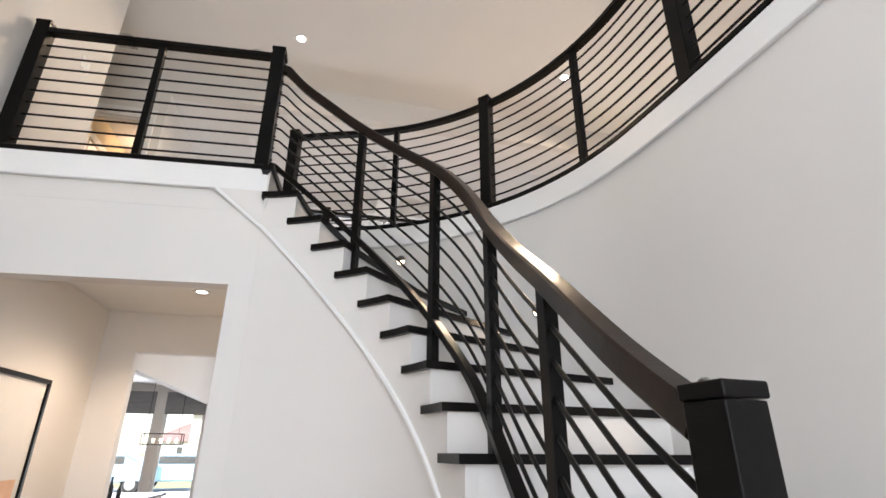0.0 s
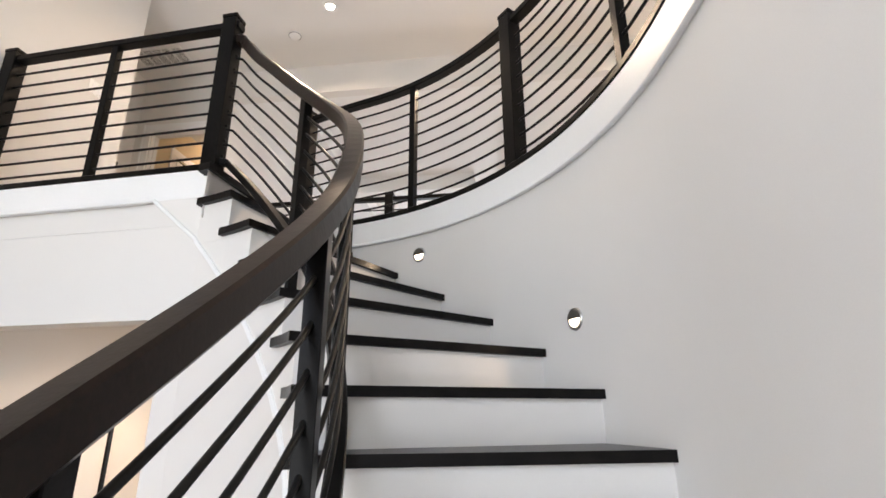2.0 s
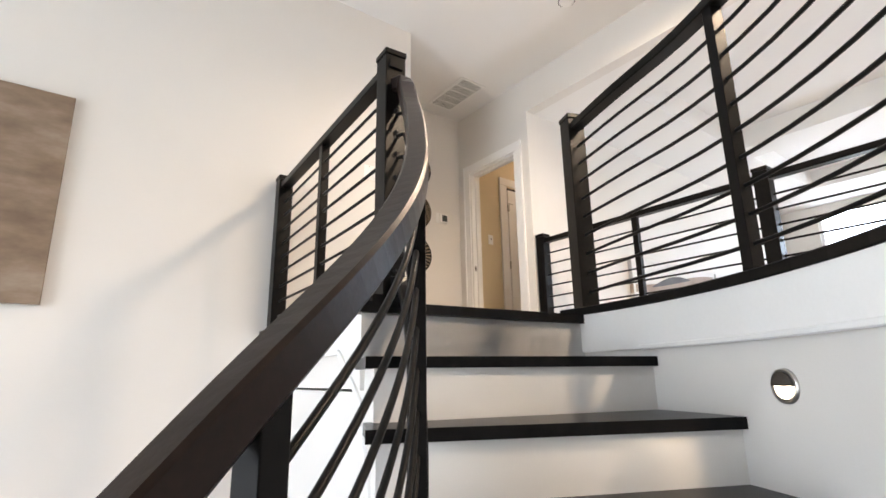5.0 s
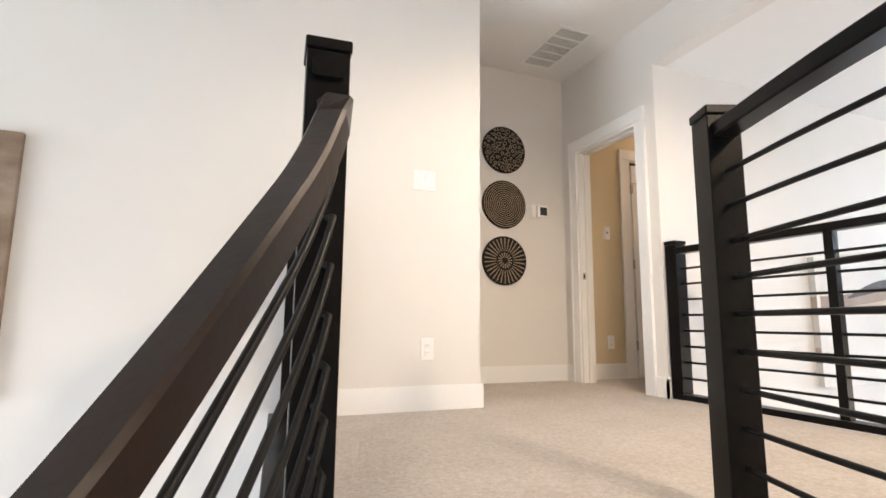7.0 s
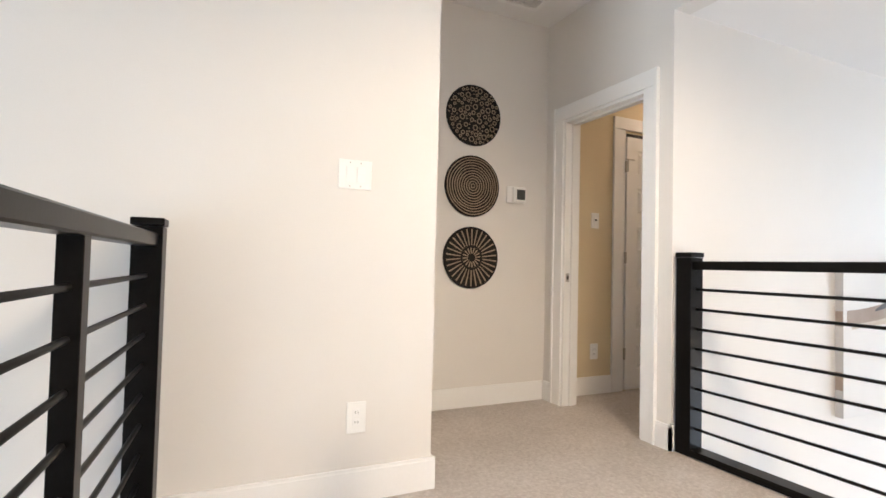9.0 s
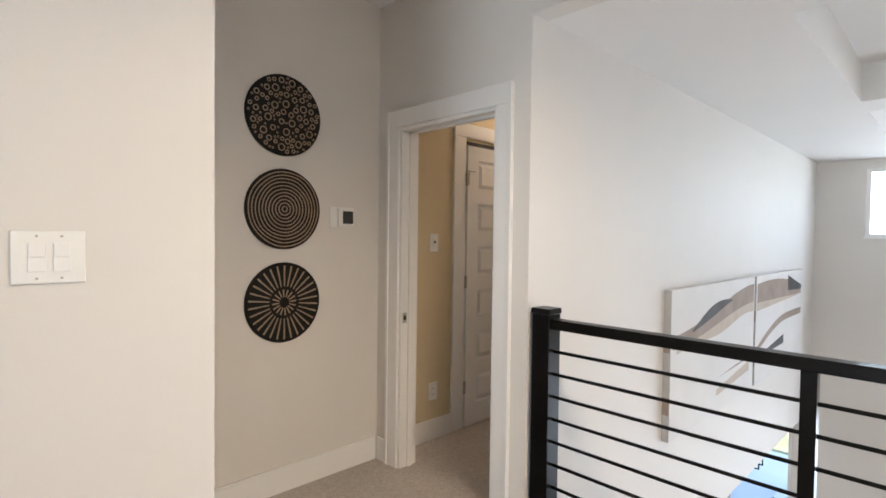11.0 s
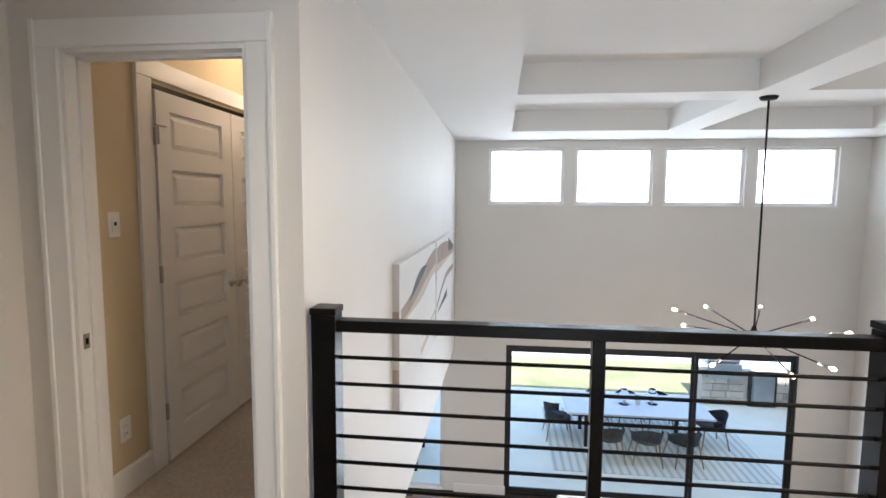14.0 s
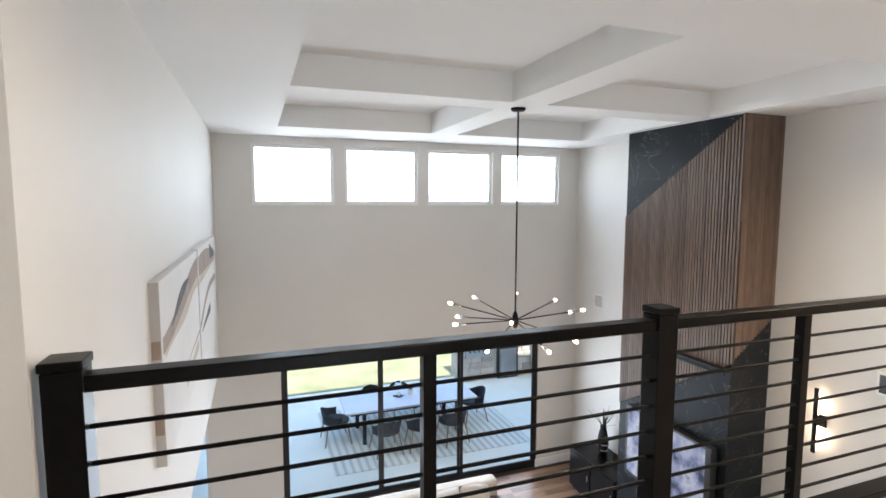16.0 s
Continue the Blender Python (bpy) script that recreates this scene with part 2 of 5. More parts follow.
# ---- the line of the stair: s counts risers down from the upper floor ----
def polar(r, deg):
    return Vector((CX + r * math.cos(radians(deg)), CY + r * math.sin(radians(deg))))


def theta(s):
    return 84.75 - 9.75 * s


def r_in(deg):
    return 1.055 + 0.075 * max(0.0, (deg - 50) / 37) ** 2


def run_on(p8, v0, v1, d):
    k = 2.5 * (1.0 - math.exp(-d / 2.5))
    return p8 + v0 * k + v1 * (d - k)


def inner(s, extra=0.0):
    if s <= 8:
        return polar(r_in(theta(s)) + extra, theta(s))
    th = radians(theta(8))
    t = Vector((math.sin(th), -math.cos(th)))
    p = run_on(polar(r_in(theta(8)), theta(8)), t * 0.185, Vector((-0.012, -0.335)), s - 8)
    return p + Vector((math.cos(th), math.sin(th))) * extra


def outer(s, extra=0.0):
    if s <= 8:
        return polar(RO + extra, theta(s))
    th = radians(theta(8))
    t = Vector((math.sin(th), -math.cos(th)))
    p = run_on(polar(RO, theta(8)), t * 0.374, Vector((0.0, -0.27)), s - 8)
    return p + Vector((math.cos(th), math.sin(th))) * extra


def level(s):
    return U - R * s


def span(a, b, n):
    return [a + (b - a) * i / n for i in range(n + 1)]


def by(x):
    """The balcony's edge, which runs slightly askew to the walls."""
    return 0.25 + (-1.07 - x) * 0.07


# ---- structure: floors ----
solid("floor_ground", box(-8.2, -5.6, -0.2, 3.4, YN + 0.15, -0.012), GROUT, kind="structure")

edge = [tuple(outer(s, 0.035)) for s in span(0.0, 17, 60)]
t0o, t0i = outer(0, 0.035), inner(0)
upper_line = [(-4.2, by(-4.2) + 0.02), (t0i.x - 0.02, 0.27), (t0i.x, t0i.y), (t0o.x, t0o.y)] + edge[1:] + [(edge[-1][0], -5.6), (4.2, -5.6), (4.2, YD + 0.10), (-4.2, YD + 0.10)]
solid("floor_upper", prism(upper_line, U - 0.30, U - 0.018), PAINT, kind="structure")
inset = [(-4.2, by(-4.2) + 0.03), (-1.12, 0.277), tuple(inner(-0.25, 0.10)), tuple(outer(-0.25, 0.06))] + [tuple(outer(s, 0.06)) for s in span(0.2, 17, 60)] + [(edge[-1][0] + 0.05, -5.6), (4.2, -5.6), (4.2, YD + 0.015), (XL - 0.05, YD + 0.015), (DR_IN, YD + 0.015), (DR_IN, 6.0), (-3.88, 6.0), (-3.88, YD), (-4.2, YD)]
solid("carpet", prism(inset, U - 0.018, U), CARPET, "beige cut pile carpet over the upper hall floor", "carpet", kind="structure")


def wall(n, bm, mat=PAINT):
    return solid("wall_" + n, bm, mat, kind="structure")


# outer stair wall, up to the upper floor
ss = span(-0.35, 17, 90)
ol = [tuple(outer(s)) for s in ss]
ol.append((ol[-1][0] + 0.03, -5.6))
wall("stair_outer", strip_wall(ol, 0.035, [0.0] * len(ol), [U - 0.02] * len(ol), 1))
# curved fascia below the curved guard
fl = [tuple(outer(s, -0.016)) for s in span(0.0, 17, 80)]
solid("trim_fascia_curved", strip_wall(fl, 0.0155, [3.152] * len(fl), [U + 0.002] * len(fl), 1), TRIM, kind="structure")
# inner stair wall below the treads
si = span(-0.1, 14.3, 80)
il = [tuple(inner(s, 0.0375)) for s in si]
wall("stair_inner", strip_wall(il, 0.10, [0.0] * len(il), [min(level(s) - 0.28, U - 0.31) for s in si], 1))
# stepped stringer face and the skirt line on it
sk = span(-0.1, 14.3, 90)
kl = [tuple(inner(s, 0.018)) for s in sk]
solid("trim_stringer", strip_wall(kl, 0.02, [level(s) - 0.445 for s in sk], [level(s) - 0.235 for s in sk], 1), PAINT, kind="structure")

own = bmesh.new()
tri = [(-1.40, 3.156), (-1.045, 2.87), (-1.045, 3.156)]
fa = [own.verts.new((x, by(x) - 0.013, z)) for x, z in tri]
fb = [own.verts.new((x, by(x) + 0.002, z)) for x, z in tri]
own.faces.new(fa)
own.faces.new(fb)
for i in range(3):
    own.faces.new((fa[i], fa[(i + 1) % 3], fb[(i + 1) % 3], fb[i]))
solid("trim_stringer_end", own, PAINT, kind="structure")

trim_line = [(*inner(s, 0.0165), level(s) - 0.445) for s in sk]
solid("trim_bead_stringer", sweep(trim_line, 0.026, 0.022, 0.004), TRIM, kind="structure")
solid("trim_bead_curved", sweep([(*outer(s, -0.018), 3.157) for s in span(0.9, 17, 80)], 0.022, 0.020, 0.004), TRIM, kind="structure")
solid("trim_bead_balcony", sweep([(x, by(x) - 0.016, 3.158) for x in (XS, -1.39)], 0.020, 0.020, 0.004), TRIM, kind="structure")
solid("trim_bead_corner", sweep([(x, by(x) - 0.016, z) for x, z in ((-1.39, 3.158), (-1.045, 2.872))], 0.020, 0.020, 0.004), TRIM, kind="structure")

# foyer walls
wall("west_lower", box(XS - 0.15, -5.6, 0, XS, YD, U - 0.31))
wall("west_upper", box(XS - 0.15, -5.6, U - 0.31, XS, 1.533, HALL_CEIL))
wall("recess_south", box(XD, 1.40, U - 0.018, XS - 0.15, 1.533, HALL_CEIL))
wall("recess_west", box(XD - 0.12, 1.40, U - 0.018, XD, YD + 0.12, HALL_CEIL))
# door wall at the end of the recess
DL, DR, DT = -3.692, -2.958, 5.325
bm = box(XD, YD, U - 0.018, DL, YD + 0.12, HALL_CEIL)
box(DR, YD, U - 0.018, XL, YD + 0.12, HALL_CEIL, bm=bm)
box(DL, YD, DT, DR, YD + 0.12, HALL_CEIL, bm=bm)
wall("door", bm)
wall("living_header", box(XL, YD, LIV_CEIL, 4.2, YD + 0.12, HALL_CEIL))
wall("living_west", box(XL - 0.12, YD + 0.12, 2.45, XL, YN, LIV_CEIL + 0.3))
wall("living_east", box(XW, YD + 0.12, 0, XW + 0.15, YN, LIV_CEIL + 0.3))
wall("hall_east", box(4.2, -5.6, U - 0.3, 4.35, YD + 0.12, HALL_CEIL))
# wall below the balcony with the wide opening
bm = prism([(-1.21, by(-1.21)), (-1.05, by(-1.05)), (-1.05, by(-1.05) + 0.12), (-1.21, by(-1.21) + 0.12)], 0, U - 0.31)
join(bm, prism([(XS, by(XS)), (-1.21, by(-1.21)), (-1.21, by(-1.21) + 0.12), (XS, by(XS) + 0.12)], 2.51, U - 0.31))
wall("below_balcony", bm)
# wall between lower hall and living room
bm = box(XS, YD, 0, -2.50, YD + 0.12, U - 0.31)
box(-1.72, YD, 0, XW, YD + 0.12, U - 0.31, bm=bm)
box(-2.50, YD, 2.50, -1.72, YD + 0.12, U - 0.31, bm=bm)
wall("lower_hall_north", bm)
solid("ceiling_lower_hall", box(XS, 0.5, 2.92, -1.05, YD, 2.96), CEIL, kind="structure")
wall("lower_hall_east", box(-1.05, 0.37, 0, -0.95, YD, 2.99))
# fascia below the balcony guard
solid("trim_fascia_balcony", prism([(XS, by(XS) - 0.014), (-1.07, 0.236), (-1.07, 0.2685), (XS, by(XS) + 0.0185)], 3.155, U + 0.002), TRIM, kind="structure")
solid("ceiling_hall", box(-4.2, -5.6, HALL_CEIL, 4.35, YD + 0.12, HALL_CEIL + 0.1), CEIL, kind="structure")

# coffered living room ceiling
xe = [XL, -1.93, 0.07, 0.45, 2.50, XW]
ye = [YD + 0.12, 3.72, 5.78, 6.16, 8.15, YN]
bm = bmesh.new()
for i in range(5):
    for j in range(5):
        if i in (1, 3) and j in (1, 3):
            box(xe[i], ye[j], 5.98, xe[i + 1], ye[j + 1], 6.08, bm=bm)
        else:
            box(xe[i], ye[j], LIV_CEIL, xe[i + 1], ye[j + 1], 6.08, bm=bm)
bmesh.ops.remove_doubles(bm, verts=bm.verts, dist=0.0005)
solid("ceiling_living", bm, CEIL, kind="structure")


def holed(name, x0, x1, z0, z1, y, thick, holes, mat=PAINT):
    """A wall along x with rectangular holes (x0, z0, x1, z1)."""
    xs = sorted({x0, x1, *[h[0] for h in holes], *[h[2] for h in holes]})
    zs = sorted({z0, z1, *[h[1] for h in holes], *[h[3] for h in holes]})
    bm = bmesh.new()
    for a, b in zip(xs, xs[1:]):
        for c, d in zip(zs, zs[1:]):
            mx, mz = (a + b) / 2, (c + d) / 2
            if not any(h[0] < mx < h[2] and h[1] < mz < h[3] for h in holes):
                box(a, y, c, b, y + thick, d, bm=bm)
    bmesh.ops.remove_doubles(bm, verts=bm.verts, dist=0.0005)
    return wall(name, bm, mat)


SL, SR, ST = -1.94, 2.43, 2.50
CLER = [(-2.26, -1.11), (-0.945, 0.20), (0.36, 1.50), (1.65, 2.775)]
DIN = [(-4.9, -3.92), (-3.74, -2.95)]
holed("north", -8.2, XW + 0.15, 0, 6.1, YN, 0.15, [(SL, 0, SR, ST)] + [(a, 4.74, b, 5.595) for a, b in CLER] + [(a, z, b, 2.7) for (a, b), z in zip(DIN, (0.7, 0.02))])
# dining room and entry shell
# unseen wall, added to keep sun off the patio's east side
wall("east_wing", box(XW + 0.15, 8.9, 0, 10.5, 9.05, 6.1))
wall("dining_west", box(-8.2, YD, 0, -8.05, YN, 2.9))
wall("dining_south", box(-8.05, YD, 0, XS - 0.15, YD + 0.12, 2.9))
solid("ceiling_dining", box(-8.05, YD + 0.12, 2.85, XL - 0.12, YN, 2.9), CEIL, kind="structure")
holed("entry", XS - 0.15, 4.35, 0, HALL_CEIL, -5.6, 0.15, [(-2.2, 0.0, 0.6, 2.5), (-2.2, 2.9, 0.6, 5.2)])
# closet room behind the open doorway
CR, CW = -3.88, -2.87
wall("closet_west", box(CR - 0.1, YD + 0.12, U - 0.3, CR, 6.0, 5.98), BEIGE)
wall("closet_east", box(CW, YD + 0.125, U - 0.02, CW + 0.018, 6.0, 5.98), BEIGE)
wall("closet_north", box(CR, 6.0, U - 0.3, XL - 0.12, 6.1, 5.98), BEIGE)
solid("ceiling_closet", box(CR - 0.1, YD + 0.12, 5.85, CW, 6.0, 5.95), CEIL, kind="structure")
solid("floor_closet", box(CR - 0.1, YD + 0.10, U - 0.3, CW, 6.1, U - 0.019), PAINT, kind="structure")

# ---- staircase ----
stair = thing("staircase", (0.5, -2.0, 0), "curved staircase with dark espresso treads and white risers", "staircase")


def tread_bm(s):
    """Tread s: from its nosing back past the next riser, with a side return over the inner wall."""
    n = 6
    z1 = level(s)
    front = [inner(s + 0.10, -0.012)] + [inner(s + 0.10).lerp(outer(s + 0.07), f) for f in (0.5, 1.0)]
    back = [outer(s - 1.0)] + [inner(s - 1.0, 0.0).lerp(outer(s - 1.0), f) for f in (0.5, 0.04)]
    side = [inner(s - 1.0 + 0.0, 0.045), inner(s - 1.18, 0.045), inner(s - 1.18, -0.012)]
    side += [inner(s - 1.18 + 1.28 * f / n, -0.012) for f in range(1, n)]
    out = [outer(s - 1.0 + 1.07 * (1 - f / n)) for f in range(1, n)]
    outline = front + out + back + side
    bm = prism([tuple(p) for p in outline], z1 - 0.036, z1)
    return bm


for s in range(1, 15):
    part("tread", tread_bm(s), TREAD, stair)
part("tread", prism([tuple(p) for p in (inner(0.10, -0.012), outer(0.07), outer(-0.28), inner(-0.32, -0.012))], U - 0.036, U + 0.004), TREAD, stair, "dark landing nosing at the upper floor")
for s in range(0, 14):
    a, b = inner(s, 0.032), outer(s)
    d = (b - a).normalized()
    nrm = Vector((-d.y, d.x))
    c, e = b + nrm * 0.02, a + nrm * 0.02
    part("riser", prism([tuple(a), tuple(b), tuple(c), tuple(e)], level(s + 1), level(s) - 0.034), PAINT, stair)
# side blocks of the stepped stringer below each tread
for s in range(1, 15):
    pts = [inner(s + 0.02 - 1.02 * f / 5, 0.0165) for f in range(6)] + [inner(s - 1.0 + 1.02 * f / 5, 0.10) for f in range(6)]
    part("stringer_block", prism([tuple(p) for p in pts], level(s) - 0.243, level(s) - 0.036), PAINT, stair)
# two wide starting steps
for s in (15, 16):
    a, b = inner(s, -0.25), outer(s)
    c, e = outer(13.9), inner(13.9, -0.05)
    f = inner(14.6, -0.3 - 0.1 * (s - 15))
    part("tread", prism([tuple(a), tuple(b), tuple(c), tuple(e), tuple(f)], level(s) - 0.036, level(s)), TREAD, stair)
    a, b, c, e, f = (p + Vector((dx, dy)) for p, dx, dy in ((a, 0.03, 0.03), (b, 0, 0.03), (c, 0, 0), (e, 0.03, 0), (f, 0.03, 0)))
    part("riser", prism([tuple(a), tuple(b), tuple(c), tuple(e), tuple(f)], level(s + 1), level(s) - 0.036), PAINT, stair)

# ---- railings ----
NEWEL, POST = 0.092, 0.045


def newel_bm(x, y, z0, z1, w=NEWEL, rz=0.0):
    bm = box(-w / 2, -w / 2, z0, w / 2, w / 2, z1 - 0.028, 0.003)
    box(-w / 2 - 0.004, -w / 2 - 0.004, z1 - 0.026, w / 2 + 0.004, w / 2 + 0.004, z1, 0.004, bm=bm)
    return turned(bm, (x, y, 0), rz)


def post_bm(x, y, z0, z1, rz=0.0):
    return turned(box(-POST / 2, -POST / 2, z0, POST / 2, POST / 2, z1, 0.002), (x, y, 0), rz)


def level_rail(name, label, ends, newels, posts, base, top=4.36, newel_top=4.41, along=None, bars=8, shoe=None, shoe_w=0.095):
    """A level guard: along(u) gives the plan point; newels and posts are values of u."""
    loc = along(ends[0])
    rail = thing(name, (loc[0], loc[1], base), label, "railing")
    steps = span(ends[0], ends[1], 48 if name == "curved_railing" else 2)
    line = [along(u) for u in steps]

    def turn(u):
        a, b = along(u - 0.01), along(u + 0.01)
        return math.degrees(math.atan2(b[1] - a[1], b[0] - a[0]))
    for u in newels:
        p = along(u)
        part("newel", newel_bm(p[0], p[1], base, newel_top, rz=turn(u)), BLACKWOOD, rail)
    for u in posts:
        p = along(u)
        part("post", post_bm(p[0], p[1], base + 0.035, top - 0.042, turn(u)), BLACKWOOD, rail)
    part("handrail", sweep([(x, y, top - 0.022) for x, y in line], 0.066, 0.044, 0.005), BLACKWOOD, rail, "satin black wooden handrail")
    foot = [shoe(u) for u in steps] if shoe else line
    part("shoe_rail", sweep([(x, y, base + 0.021) for x, y in foot], shoe_w, 0.036, 0.004), BLACKWOOD, rail)
    gap = (top - 0.044 - base - 0.036) / (bars + 1)
    for k in range(1, bars + 1):
        part("bar", sweep([(x, y, base + 0.036 + gap * k) for x, y in line], 0.015, 0.015, 0, 8), BLACKMETAL, rail, smooth=True)
    return rail


level_rail("balcony_railing", "black balcony railing with slim horizontal bars", (-2.76, -1.075), (-2.75, -1.135), (-1.95,), U, along=lambda u: (u, by(u) + 0.08), bars=9, shoe=lambda u: (u, by(u) + 0.055), shoe_w=0.145)
level_rail("overlook_railing", "black railing with horizontal bars overlooking the living room", (-2.70, XW), (-2.70, -0.735, 1.25), (-1.70, 0.08, 2.2), U, top=4.328, newel_top=4.375, along=lambda u: (u, 2.965))


def curved(u):
    p = outer(u, 0.052 + 0.07 * max(0.0, 1 - u / 1.2) ** 2)
    return (p.x, p.y)


level_rail("curved_railing", "curved black railing with horizontal bars above the stairwell", (-0.30, 16.5), (-0.28, 4.54, 9.35, 13.0), (2.24, 6.85, 11.2, 15.0), U, along=curved, bars=9, shoe=lambda u: tuple(outer(u, 0.045)), shoe_w=0.135)

sr = thing("stair_railing", (inner(14).x, inner(14).y, level(14)), "black stair railing with a curving handrail and sloping bars", "railing")


def rail_at(s):
    out = 0.028 * min(1.0, max(0.0, (12.5 - s) / 4)) + 0.022 * math.exp(-((s - 8.6) / 1.6) ** 2) - 0.012 * min(1.0, max(0.0, (s - 11) / 1.5))
    return inner(s, 0.095 + out + 0.045 * min(1.0, max(0.0, 1 - s / 2.5)) ** 2)


def slope(s, up):
    p = rail_at(s)
    return (p.x, p.y, level(s) + up)


S0, S1 = -0.08, 13.32
line = span(S0, S1 - 0.11, 70)


def top_at(s):
    def soft(f):
        f = min(1.0, max(0.0, f))
        return f * f * (3 - 2 * f)
    return 0.885 + 0.08 * soft((s - 2) / 4.5) - 0.025 * soft((s - 7.0) / 4) + 0.05 * min(1.0, max(0.0, 1 - s / 0.9)) ** 2 + 0.03 * math.exp(-((s - 6.8) / 1.4) ** 2) - 0.04 * soft((s - 11) / 2)


def to_newel(pts):
    """Run a bar on into the newel at the head of the stair."""
    return [(-1.135, by(-1.135) + 0.08, pts[0][2] + 0.012)] + pts


part("handrail", sweep(to_newel([slope(s, top_at(s) - 0.03) for s in line]), 0.062, 0.062, 0.007), RAILWOOD, sr, "dark stained curving wooden handrail")
part("shoe_rail", sweep(to_newel([slope(s, 0.075) for s in line]), 0.05, 0.036, 0.004), BLACKWOOD, sr)
for k in range(1, 8):
    part("bar", sweep(to_newel([slope(s, 0.09 + (top_at(s) - 0.15) / 8 * k) for s in line]), 0.015, 0.015, 0, 8), BLACKMETAL, sr, smooth=True)
for s in (3.05, 6.2, 9.0, 11.2):
    p = rail_at(s)
    part("post", post_bm(p.x, p.y, level(math.ceil(s)), level(s) + top_at(s) - 0.05, theta(min(s, 8))), BLACKWOOD, sr)
p = inner(S1, 0.095)
part("newel", newel_bm(p.x, p.y, level(14), 1.665, 0.082, 6), BLACKWOOD, sr, "stout black bottom newel post with a flat cap")

# ---- trim ----


def trim(name, bm):
    return solid(name, bm, TRIM, kind="structure")


def baseboard(x0, y0, x1, y1, z=None, h=0.135):
    z = U if z is None else z
    bm = box(x0, y0, z - 0.01, x1, y1, z + h - 0.012)
    box(x0 + 0.003 * (x1 - x0 < 0.05), y0 + 0.003 * (y1 - y0 < 0.05), z + h - 0.012, x1 - 0.003 * (x1 - x0 < 0.05), y1 - 0.003 * (y1 - y0 < 0.05), z + h, bm=bm)
    return trim("baseboard", bm)


baseboard(XS, 0.47, XS + 0.016, 1.549)
baseboard(XS - 0.15, 1.533, XS + 0.0, 1.549)
baseboard(XD, 1.55, XD + 0.016, YD - 0.02)
baseboard(XD + 0.016, YD - 0.016, DL - 0.102, YD)
baseboard(DR + 0.102, YD - 0.016, XL + 0.012, YD)
baseboard(XL - 0.004, YD - 0.016, XL + 0.012, YD + 0.03)
baseboard(CR, YD + 0.12, CR + 0.016, 3.555)
baseboard(2.40, YN - 0.016, XW, YN, 0.0)
baseboard(XL, YN - 0.016, -1.92, YN, 0.0)
baseboard(XW - 0.016, 7.22, XW, YN - 0.016, 0.0)


def casing(n, x0, x1, top, y, wid=0.10):
    """Flat door casing with a fine back band, on the face at y."""
    bm = box(x0 - wid, y - 0.018, U - 0.005, x0, y, top + 0.0, 0.003)
    box(x1, y - 0.018, U - 0.005, x1 + wid, y, top + 0.0, 0.003, bm=bm)
    box(x0 - wid, y - 0.019, top + 0.0005, x1 + wid, y, top + wid, 0.003, bm=bm)
    box(x0 - wid, y - 0.026, U - 0.005, x0 - wid + 0.018, y - 0.017, top + wid, 0.002, bm=bm)
    box(x1 + wid - 0.018, y - 0.026, U - 0.005, x1 + wid, y - 0.017, top + wid, 0.002, bm=bm)
    return trim(n, bm)


casing("trim_door_casing", DL, DR, DT, YD)
bm = box(DL, YD - 0.004, U - 0.005, DL + 0.018, YD + 0.124, DT - 0.018)
box(DR - 0.018, YD - 0.004, U - 0.005, DR, YD + 0.124, DT - 0.018, bm=bm)
box(DL, YD - 0.004, DT - 0.018, DR, YD + 0.124, DT, bm=bm)
box(DL + 0.018, YD + 0.05, U, DL + 0.030, YD + 0.085, DT - 0.018, bm=bm)
box(DR - 0.030, YD + 0.05, U, DR - 0.018, YD + 0.085, DT - 0.018, bm=bm)
box(DL + 0.018, YD + 0.05, DT - 0.03, DR - 0.018, YD + 0.085, DT - 0.018, bm=bm)
trim("trim_door_jamb", bm)
sp = thing("strike_plate", (DL + 0.019, YD + 0.03, 4.21), "small nickel strike plate on the white door jamb", "strike plate")
part("plate", box(DL + 0.018, YD + 0.012, 4.18, DL + 0.0205, YD + 0.042, 4.24, 0.0008), NICKEL, sp)
part("latch_hole", box(DL + 0.0206, YD + 0.020, 4.197, DL + 0.0212, YD + 0.034, 4.223), BLACKMETAL, sp)

# ---- closet doors ----
CY0, CYM, CY1, CT = 3.655, 4.41, 5.165, 5.375
bm = box(CR, CY0 - 0.12, U, CR + 0.02, CY0 - 0.004, CT + 0.02, 0.003)
box(CR, CY1 + 0.004, U, CR + 0.02, CY1 + 0.12, CT + 0.02, 0.003, bm=bm)
box(CR, CY0 - 0.12, CT + 0.0205, CR + 0.021, CY1 + 0.12, CT + 0.12, 0.003, bm=bm)
trim("trim_closet_casing", bm)


